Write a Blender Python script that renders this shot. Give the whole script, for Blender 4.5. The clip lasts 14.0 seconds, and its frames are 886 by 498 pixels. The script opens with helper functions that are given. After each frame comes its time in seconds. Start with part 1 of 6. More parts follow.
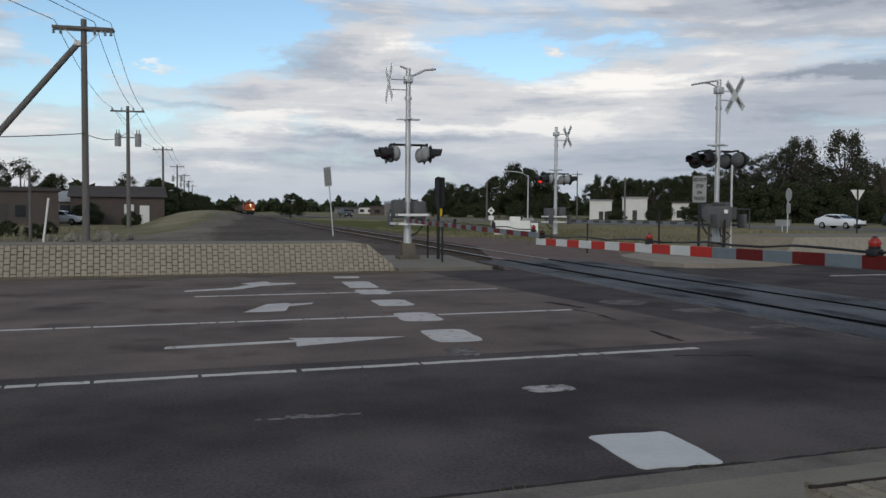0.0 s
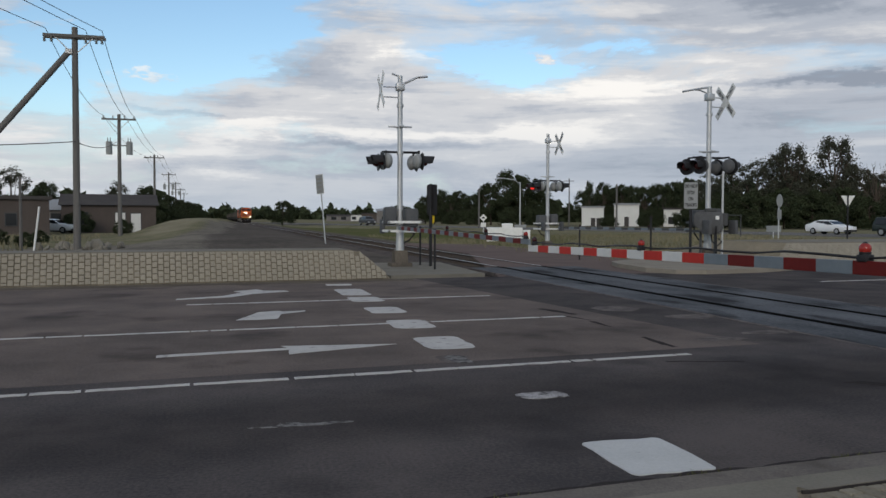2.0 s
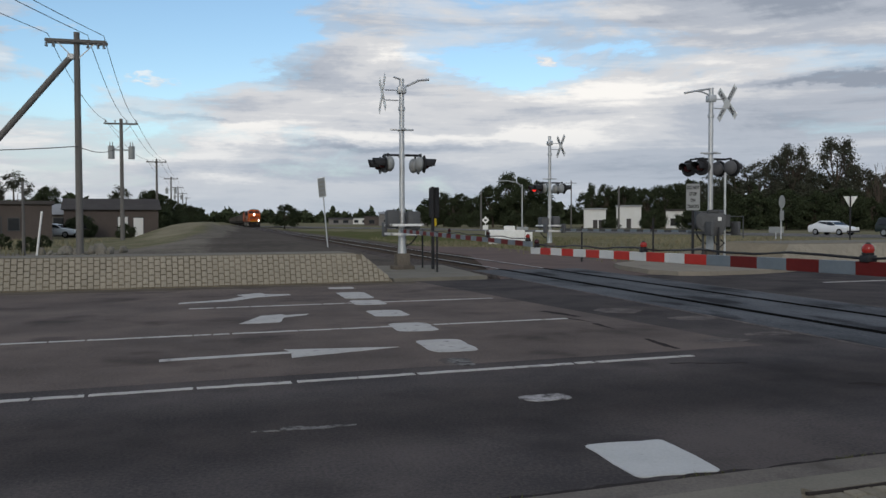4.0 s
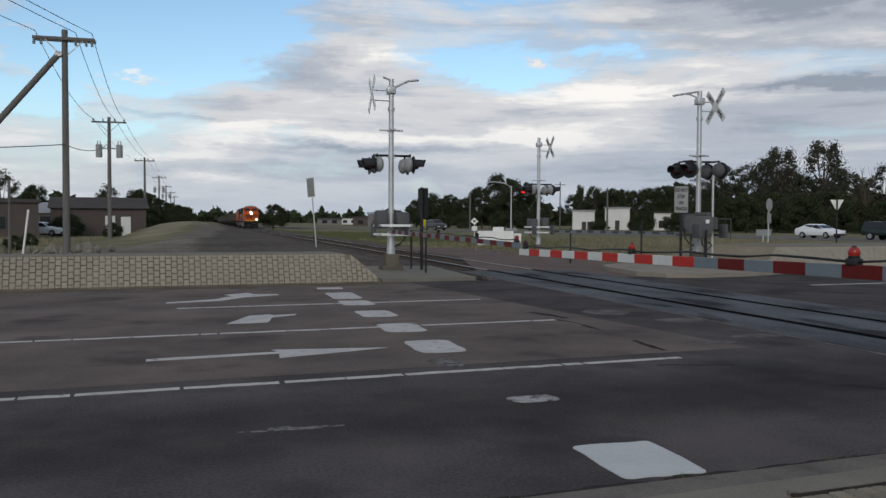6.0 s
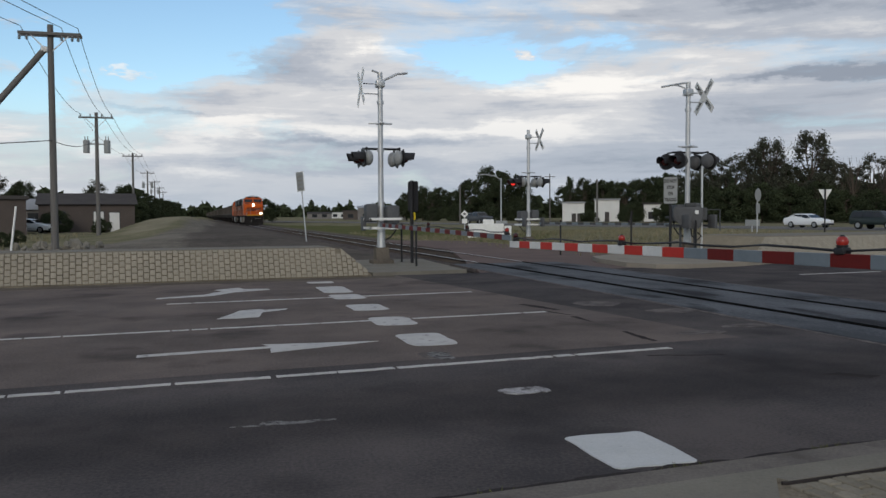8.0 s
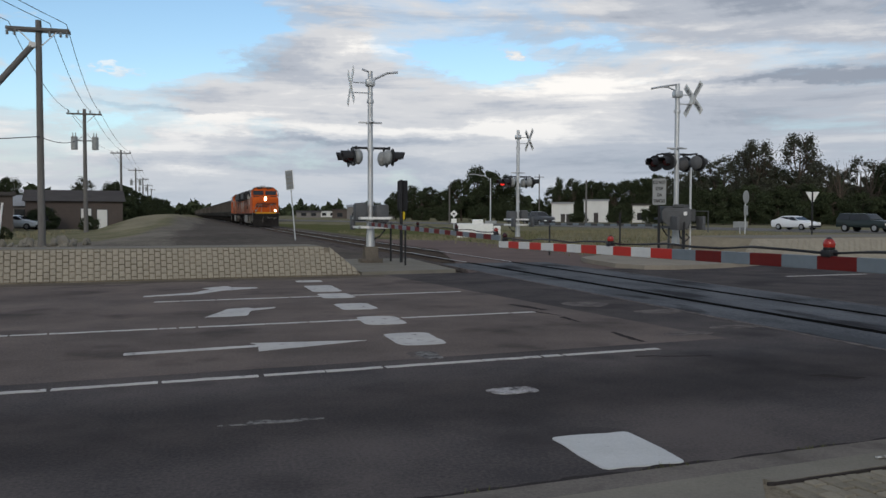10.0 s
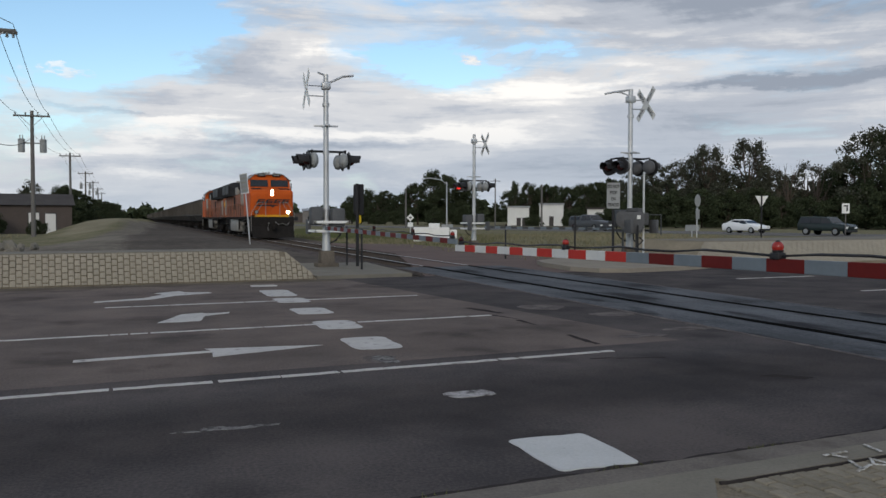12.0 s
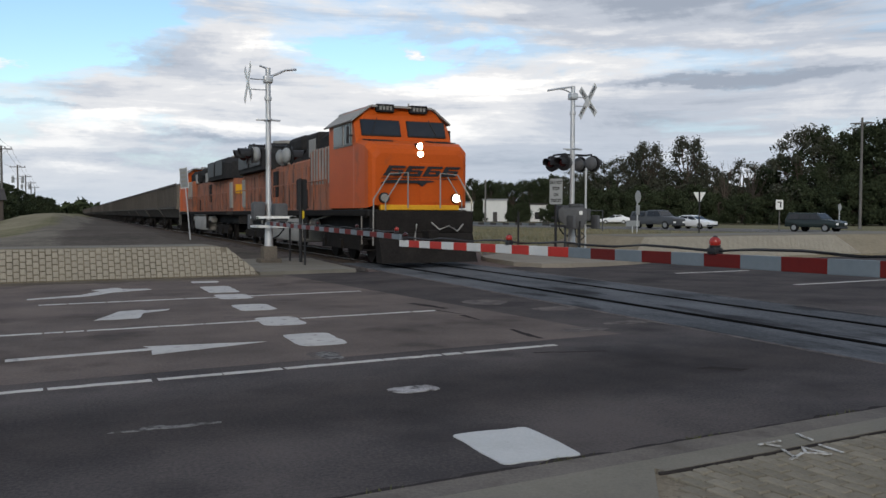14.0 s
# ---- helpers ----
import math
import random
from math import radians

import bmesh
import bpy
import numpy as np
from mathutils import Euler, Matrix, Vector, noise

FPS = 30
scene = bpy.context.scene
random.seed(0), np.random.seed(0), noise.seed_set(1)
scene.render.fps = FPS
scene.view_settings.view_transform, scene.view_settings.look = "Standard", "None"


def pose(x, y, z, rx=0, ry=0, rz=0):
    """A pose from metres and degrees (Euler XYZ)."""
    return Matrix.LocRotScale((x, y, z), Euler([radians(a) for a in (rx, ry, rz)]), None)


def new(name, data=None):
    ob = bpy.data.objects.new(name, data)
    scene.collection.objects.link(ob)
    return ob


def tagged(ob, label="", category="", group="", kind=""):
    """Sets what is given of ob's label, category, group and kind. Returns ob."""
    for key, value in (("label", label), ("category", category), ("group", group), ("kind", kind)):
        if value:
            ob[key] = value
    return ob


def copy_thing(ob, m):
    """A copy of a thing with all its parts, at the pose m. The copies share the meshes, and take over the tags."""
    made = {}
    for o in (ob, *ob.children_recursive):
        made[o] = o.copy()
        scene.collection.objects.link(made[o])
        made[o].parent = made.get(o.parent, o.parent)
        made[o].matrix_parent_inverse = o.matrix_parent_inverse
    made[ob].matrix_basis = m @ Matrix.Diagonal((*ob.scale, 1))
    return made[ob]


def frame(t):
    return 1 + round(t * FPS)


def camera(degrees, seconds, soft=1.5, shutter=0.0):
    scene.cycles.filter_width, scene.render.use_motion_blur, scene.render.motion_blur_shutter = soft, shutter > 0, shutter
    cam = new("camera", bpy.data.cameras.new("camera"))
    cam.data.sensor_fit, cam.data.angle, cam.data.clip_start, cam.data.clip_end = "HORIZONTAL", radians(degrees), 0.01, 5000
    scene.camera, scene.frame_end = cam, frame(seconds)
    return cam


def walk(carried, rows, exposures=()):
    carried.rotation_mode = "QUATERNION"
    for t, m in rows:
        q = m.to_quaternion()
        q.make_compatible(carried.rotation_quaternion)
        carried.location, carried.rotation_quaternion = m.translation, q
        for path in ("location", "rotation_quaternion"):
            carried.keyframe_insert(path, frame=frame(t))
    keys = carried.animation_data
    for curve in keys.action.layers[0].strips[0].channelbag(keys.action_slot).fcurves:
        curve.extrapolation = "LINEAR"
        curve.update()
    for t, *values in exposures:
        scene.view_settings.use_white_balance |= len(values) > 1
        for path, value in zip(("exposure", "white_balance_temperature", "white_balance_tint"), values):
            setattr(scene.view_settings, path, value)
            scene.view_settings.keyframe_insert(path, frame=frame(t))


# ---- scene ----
cam = camera(55.0, 14.0, soft=1.5)
# time, heading, tilt and lean of the camera, which is held by hand in one spot
TURNS = [
    (0, -14.48, -2.51, 0.35),
    (0.5, -14.73, -1.93, 0.31),
    (1, -14.74, -1.83, 0.54),
    (1.5, -14.73, -1.88, 0.36),
    (2, -14.99, -2.03, 0.16),
    (2.5, -14.34, -1.81, -0.01),
    (5, -15.19, -1.87, -0.11),
    (5.5, -15.13, -1.82, 0.21),
    (6, -15.59, -1.79, 0.22),
    (6.5, -15.60, -2.12, -0.00),
    (7, -15.96, -2.28, 0.00),
    (7.5, -16.08, -2.27, -0.26),
    (10, -16.97, -2.29, 0.13),
    (10.5, -17.24, -2.87, 0.01),
    (11, -17.74, -2.76, 0.06),
    (11.5, -18.74, -2.78, 0.04),
    (12, -19.90, -2.03, 0.08),
    (12.5, -20.26, -2.18, -0.04),
    (13, -21.06, -2.40, 0.10),
    (13.5, -22.18, -2.51, 0.21),
    (14, -23.66, -2.33, 0.16),
]
walk(cam, [(t, pose(0, 0, 1.5, 90 + tilt, 0, head) @ pose(0, 0, 0, 0, 0, lean)) for t, head, tilt, lean in TURNS],
     exposures=[(0, 0.0), (8, 0.0), (10.5, 0.06), (12.5, 0.1), (13.5, 0.18), (14, 0.27)])

# ---- light ----
SUN_UP, SUN_AZ = 24.0, 205.0
world = bpy.data.worlds.new("sky")
scene.world = world
world.use_nodes = True
wn, wl = world.node_tree.nodes, world.node_tree.links
wn.clear()


def wmath(op, a, b=None):
    n = wn.new("ShaderNodeMath")
    n.operation = op
    for i, v in enumerate((a, b)):
        if v is None:
            continue
        if isinstance(v, (int, float)):
            n.inputs[i].default_value = v
        else:
            wl.new(v, n.inputs[i])
    return n.outputs[0]


def wramp(src, stops):
    n = wn.new("ShaderNodeValToRGB")
    n.color_ramp.interpolation = "EASE"
    e = n.color_ramp.elements
    while len(e) < len(stops):
        e.new(0.5)
    for el, (p, c) in zip(e, stops):
        el.position = p
        el.color = (*c, 1) if len(c) == 3 else c
    wl.new(src, n.inputs[0])
    return n.outputs[0]


def wmix(fac, a, b):
    n = wn.new("ShaderNodeMix")
    n.data_type = "RGBA"
    for i, v in ((0, fac), (6, a), (7, b)):
        if isinstance(v, (float, tuple)):
            n.inputs[i].default_value = v
        else:
            wl.new(v, n.inputs[i])
    return n.outputs[2]


def wnoise(vec, scale, detail, rough, offset, distort=0.0):
    m = wn.new("ShaderNodeMapping")
    m.inputs["Location"].default_value = offset
    wl.new(vec, m.inputs["Vector"])
    n = wn.new("ShaderNodeTexNoise")
    n.inputs["Scale"].default_value, n.inputs["Detail"].default_value = scale, detail
    n.inputs["Roughness"].default_value, n.inputs["Distortion"].default_value = rough, distort
    wl.new(m.outputs[0], n.inputs["Vector"])
    return n.outputs["Fac"]


sky = wn.new("ShaderNodeTexSky")
sky.sky_type, sky.sun_disc = "NISHITA", False
sky.sun_elevation, sky.sun_rotation = radians(SUN_UP), radians(SUN_AZ)
sky.air_density, sky.dust_density, sky.ozone_density = 1.0, 0.6, 2.0
blue = wn.new("ShaderNodeMix")
blue.data_type, blue.blend_type = "RGBA", "MULTIPLY"
blue.inputs[0].default_value = 1.0
blue.inputs[7].default_value = (0.134, 0.143, 0.142, 1)
wl.new(sky.outputs[0], blue.inputs[6])
co = wn.new("ShaderNodeTexCoord")
sep = wn.new("ShaderNodeSeparateXYZ")
wl.new(co.outputs["Generated"], sep.inputs[0])
# clouds lie in flat layers: noise on the direction, squeezed towards the horizon
squeeze = wn.new("ShaderNodeVectorMath")
squeeze.operation = "MULTIPLY"
squeeze.inputs[1].default_value = (1.0, 1.0, 3.4)
wl.new(co.outputs["Generated"], squeeze.inputs[0])
flat = squeeze.outputs[0]
fine = wnoise(flat, 5.5, 12.0, 0.62, (2.6, 1.2, 0.4), 0.35)
broad = wnoise(flat, 2.1, 6.0, 0.55, (7.7, 3.1, 2.0), 0.3)
thin = wn.new("ShaderNodeVectorMath")
thin.operation = "MULTIPLY"
thin.inputs[1].default_value = (1.0, 1.0, 11.0)
wl.new(co.outputs["Generated"], thin.inputs[0])
wisps = wnoise(thin.outputs[0], 4.2, 9.0, 0.6, (1.3, 5.2, 0.7), 0.4)
warp = wn.new("ShaderNodeTexNoise")
warp.inputs["Scale"].default_value, warp.inputs["Detail"].default_value, warp.inputs["Roughness"].default_value = 9.0, 8.0, 0.62
wl.new(flat, warp.inputs["Vector"])
# bearing and height in degrees, with a wavering that gives the clouds ragged rims
bearing = wmath("MULTIPLY", wmath("ARCTAN2", sep.outputs[0], sep.outputs[1]), 57.296)
height = wmath("MULTIPLY", wmath("ARCSINE", sep.outputs[2]), 57.296)
spot = wn.new("ShaderNodeCombineXYZ")
wl.new(bearing, spot.inputs[0])
wl.new(height, spot.inputs[1])
shift = wn.new("ShaderNodeVectorMath")
shift.operation = "MULTIPLY_ADD"
shift.inputs[1].default_value, shift.inputs[2].default_value = (11.0, 3.2, 0.0), (-5.5, -1.6, 0.0)
wl.new(warp.outputs["Color"], shift.inputs[0])
place = wn.new("ShaderNodeVectorMath")
wl.new(spot.outputs[0], place.inputs[0])
wl.new(shift.outputs[0], place.inputs[1])


def bank(total, weight, az, el, wide, tall):
    """Adds a soft cloud bank (or, below nought, a gap) at that bearing and height to the total."""
    m = wn.new("ShaderNodeVectorMath")
    m.operation = "MULTIPLY_ADD"
    m.inputs[1].default_value, m.inputs[2].default_value = (1 / wide, 1 / tall, 0), (-az / wide, -el / tall, 0)
    wl.new(place.outputs[0], m.inputs[0])
    d = wn.new("ShaderNodeVectorMath")
    d.operation = "DOT_PRODUCT"
    wl.new(m.outputs[0], d.inputs[0])
    wl.new(m.outputs[0], d.inputs[1])
    n = wn.new("ShaderNodeMath")
    n.operation = "MULTIPLY_ADD"
    wl.new(wmath("POWER", 0.37, d.outputs["Value"]), n.inputs[0])
    n.inputs[1].default_value = weight
    wl.new(total, n.inputs[2])
    return n.outputs[0]


# how thick the cloud is
cover = wmath("ADD", wmath("MULTIPLY", fine, 0.75), wmath("MULTIPLY", broad, 0.35))
cover = bank(cover, -0.26, -2.5, 12.6, 9.0, 2.4)
cover = bank(cover, -0.16, -6.0, 8.5, 6.0, 2.4)
cover = bank(cover, -0.26, 20.0, 9.8, 4.2, 1.3)
cover = bank(cover, -0.13, 27.0, 11.2, 4.0, 0.7)
cover = bank(cover, -0.10, 3.0, 9.2, 4.0, 1.0)
cover = bank(cover, 0.17, 9.5, 11.8, 6.0, 3.2)
cover = bank(cover, 0.15, 8.0, 7.6, 9.0, 1.7)
cover = bank(cover, 0.20, 36.0, 13.0, 9.0, 2.6)
cover = bank(cover, 0.16, -13.0, 12.0, 2.2, 1.6)
cover = bank(cover, 0.20, -4.4, 9.3, 1.1, 0.4)
cover = bank(cover, 0.25, 21.6, 10.7, 0.6, 0.4)
cover = bank(cover, 0.24, 27.0, 6.4, 20.0, 3.2)
cover = bank(cover, 0.15, 10.0, 1.5, 40.0, 2.6)
cover = bank(cover, -0.10, 2.0, 5.6, 8.0, 0.9)
cover = bank(cover, 0.10, 60.0, 8.0, 26.0, 9.0)
mask = wramp(cover, ((0.47, (0, 0, 0)), (0.56, (0.62, 0.62, 0.62)), (0.68, (1, 1, 1))))
# how light it is
light = wmath("ADD", wmath("MULTIPLY", fine, 0.50), wmath("ADD", wmath("MULTIPLY", broad, 0.18), wmath("MULTIPLY", wisps, 0.42)))
light = bank(light, 0.16, 14.0, 11.0, 3.2, 1.1)
light = bank(light, 0.13, 12.0, 5.9, 7.0, 0.5)
light = bank(light, 0.16, 20.5, 5.5, 5.0, 0.6)
light = bank(light, 0.13, 29.0, 8.3, 7.0, 1.3)
light = bank(light, 0.13, 38.0, 10.0, 9.0, 0.9)
light = bank(light, 0.12, -4.4, 9.4, 1.4, 0.5)
light = bank(light, 0.15, 21.6, 10.8, 1.0, 0.6)
light = bank(light, 0.08, 3.0, 2.6, 4.0, 0.5)
light = bank(light, 0.10, -10.0, 3.5, 9.0, 2.0)
light = bank(light, -0.10, 7.0, 10.0, 4.0, 1.4)
light = bank(light, -0.17, 38.0, 13.9, 10.0, 1.2)
light = bank(light, -0.24, 40.5, 8.6, 8.0, 0.34)
light = bank(light, -0.20, 9.5, 4.9, 7.0, 0.28)
light = bank(light, -0.14, -2.5, 6.8, 4.0, 0.22)
light = bank(light, -0.11, 2.0, 3.6, 14.0, 0.5)
light = bank(light, -0.08, 32.0, 3.0, 18.0, 1.3)
light = bank(light, -0.12, 47.0, 11.0, 12.0, 4.5)
light = bank(light, -0.04, 24.0, 13.0, 9.0, 2.0)
cloud = wramp(light, ((0.36, (0.30, 0.34, 0.41)), (0.48, (0.46, 0.495, 0.56)), (0.585, (0.655, 0.665, 0.69)), (0.70, (0.97, 0.945, 0.91))))
low = wramp(sep.outputs[2], ((0.0, (1, 1, 1)), (0.06, (0.5, 0.5, 0.5)), (0.14, (0, 0, 0))))
hazed = wmix(wmath("MULTIPLY", low, 0.68), wmix(mask, blue.outputs[2], cloud), (0.43, 0.50, 0.59, 1.0))
bg = wn.new("ShaderNodeBackground")
bg.inputs[1].default_value = 1.0
wl.new(hazed, bg.inputs[0])
out = wn.new("ShaderNodeOutputWorld")
wl.new(bg.outputs[0], out.inputs[0])

sun = new("sun", bpy.data.lights.new("sun", "SUN"))
sun.data.energy, sun.data.angle, sun.data.color = 0.95, radians(20), (1.0, 0.90, 0.78)
sun.rotation_euler = (radians(90 - SUN_UP), 0, radians(180 - SUN_AZ))

# ---- materials ----


def surf(name, base, other=None, rough=0.8, metal=0.0, scale=3.0, fine=40.0, vary=0.5, bump=0.15, each=0.0, island=0.0, glow=0.0, spots=None, coords="Object", stretch=None, lanes=None):
    """A node material: two colours mixed by coarse and fine noise, with relief. each: change from object to object."""
    m = bpy.data.materials.new(name)
    m.use_nodes = True
    ns, ln = m.node_tree.nodes, m.node_tree.links
    b = ns["Principled BSDF"]
    b.inputs["Roughness"].default_value, b.inputs["Metallic"].default_value = rough, metal
    b.inputs["Specular IOR Level"].default_value = 0.0 if rough > 0.93 else 0.03 if rough > 0.78 else (0.16 if rough > 0.45 else 0.4)
    other = other or tuple(c * 0.7 for c in base)
    tc = ns.new("ShaderNodeTexCoord")
    vec = tc.outputs[coords]
    if stretch:
        mp = ns.new("ShaderNodeMapping")
        mp.inputs["Scale"].default_value = stretch
        ln.new(vec, mp.inputs[0])
        vec = mp.outputs[0]
    n1, n2 = ns.new("ShaderNodeTexNoise"), ns.new("ShaderNodeTexNoise")
    for n, s, d in ((n1, scale, 5.0), (n2, fine, 4.0)):
        n.inputs["Scale"].default_value, n.inputs["Detail"].default_value, n.inputs["Roughness"].default_value = s, d, 0.6
        ln.new(vec, n.inputs["Vector"])
    add = ns.new("ShaderNodeMath")
    add.operation = "MULTIPLY_ADD"
    add.inputs[1].default_value, add.inputs[2].default_value = 0.45, 0.0
    ln.new(n2.outputs["Fac"], add.inputs[0])
    sm = ns.new("ShaderNodeMath")
    sm.operation = "MULTIPLY_ADD"
    sm.inputs[1].default_value = 0.55
    ln.new(n1.outputs["Fac"], sm.inputs[0])
    ln.new(add.outputs[0], sm.inputs[2])
    rg = ns.new("ShaderNodeMapRange")
    rg.inputs[1].default_value, rg.inputs[2].default_value = 0.5 - 0.28 * (1.2 - vary), 0.5 + 0.28 * (1.2 - vary)
    ln.new(sm.outputs[0], rg.inputs[0])
    mx = ns.new("ShaderNodeMix")
    mx.data_type = "RGBA"
    mx.inputs[6].default_value, mx.inputs[7].default_value = (*base, 1), (*other, 1)
    ln.new(rg.outputs[0], mx.inputs[0])
    col = mx.outputs[2]
    if spots:
        n3 = ns.new("ShaderNodeTexNoise")
        n3.inputs["Scale"].default_value, n3.inputs["Detail"].default_value = spots[1], 6.0
        ln.new(vec, n3.inputs["Vector"])
        r3 = ns.new("ShaderNodeMapRange")
        r3.inputs[1].default_value, r3.inputs[2].default_value, r3.inputs[4].default_value = spots[2], spots[2] + 0.12, spots[3]
        ln.new(n3.outputs["Fac"], r3.inputs[0])
        m3 = ns.new("ShaderNodeMix")
        m3.data_type = "RGBA"
        m3.inputs[7].default_value = (*spots[0], 1)
        ln.new(r3.outputs[0], m3.inputs[0])
        ln.new(col, m3.inputs[6])
        col = m3.outputs[2]
    if lanes:
        # dark wheel and oil bands that run along the street, with wavering edges
        rot = ns.new("ShaderNodeMapping")
        rot.inputs["Rotation"].default_value = (0, 0, radians(-5.0))
        ln.new(tc.outputs["Object"], rot.inputs[0])
        sx = ns.new("ShaderNodeSeparateXYZ")
        ln.new(rot.outputs[0], sx.inputs[0])
        wob = ns.new("ShaderNodeTexNoise")
        wob.inputs["Scale"].default_value, wob.inputs["Detail"].default_value = 0.35, 4.0
        ln.new(tc.outputs["Object"], wob.inputs["Vector"])
        ad = ns.new("ShaderNodeMath")
        ad.operation = "MULTIPLY_ADD"
        ad.inputs[1].default_value = 0.9
        ln.new(wob.outputs["Fac"], ad.inputs[0])
        ln.new(sx.outputs[1], ad.inputs[2])
        nr = ns.new("ShaderNodeMapRange")
        nr.inputs[1].default_value, nr.inputs[2].default_value = 4.45, 20.45
        ln.new(ad.outputs[0], nr.inputs[0])
        rp = ns.new("ShaderNodeValToRGB")
        rp.color_ramp.interpolation = "EASE"
        el = rp.color_ramp.elements
        while len(el) < len(lanes):
            el.new(0.5)
        for q, (pos, val) in zip(el, lanes):
            q.position, q.color = (pos - 4.0) / 16.0, (val, val, val, 1)
        ln.new(nr.outputs[0], rp.inputs[0])
        ml = ns.new("ShaderNodeMix")
        ml.data_type, ml.blend_type = "RGBA", "MULTIPLY"
        ml.inputs[0].default_value = 1.0
        ln.new(col, ml.inputs[6])
        ln.new(rp.outputs[0], ml.inputs[7])
        col = ml.outputs[2]
    if each or island:
        src = ns.new("ShaderNodeObjectInfo").outputs["Random"] if each else ns.new("ShaderNodeNewGeometry").outputs["Random Per Island"]
        r = ns.new("ShaderNodeMapRange")
        a = each or island
        r.inputs[3].default_value, r.inputs[4].default_value = 1 - a, 1 + a
        ln.new(src, r.inputs[0])
        hs = ns.new("ShaderNodeHueSaturation")
        ln.new(r.outputs[0], hs.inputs["Value"])
        ln.new(col, hs.inputs["Color"])
        col = hs.outputs[0]
    ln.new(col, b.inputs["Base Color"])
    if bump:
        bp = ns.new("ShaderNodeBump")
        bp.inputs["Strength"].default_value, bp.inputs["Distance"].default_value = bump, 0.02
        ln.new(n2.outputs["Fac"], bp.inputs["Height"])
        ln.new(bp.outputs[0], b.inputs["Normal"])
    if glow:
        ln.new(col, b.inputs["Emission Color"])
        b.inputs["Emission Strength"].default_value = glow
    return m


def lamp_mat(name, colour, strength):
    m = bpy.data.materials.new(name)
    m.use_nodes = True
    b = m.node_tree.nodes["Principled BSDF"]
    b.inputs["Base Color"].default_value = b.inputs["Emission Color"].default_value = (*colour, 1)
    b.inputs["Emission Strength"].default_value, b.inputs["Roughness"].default_value = strength, 0.2
    return m


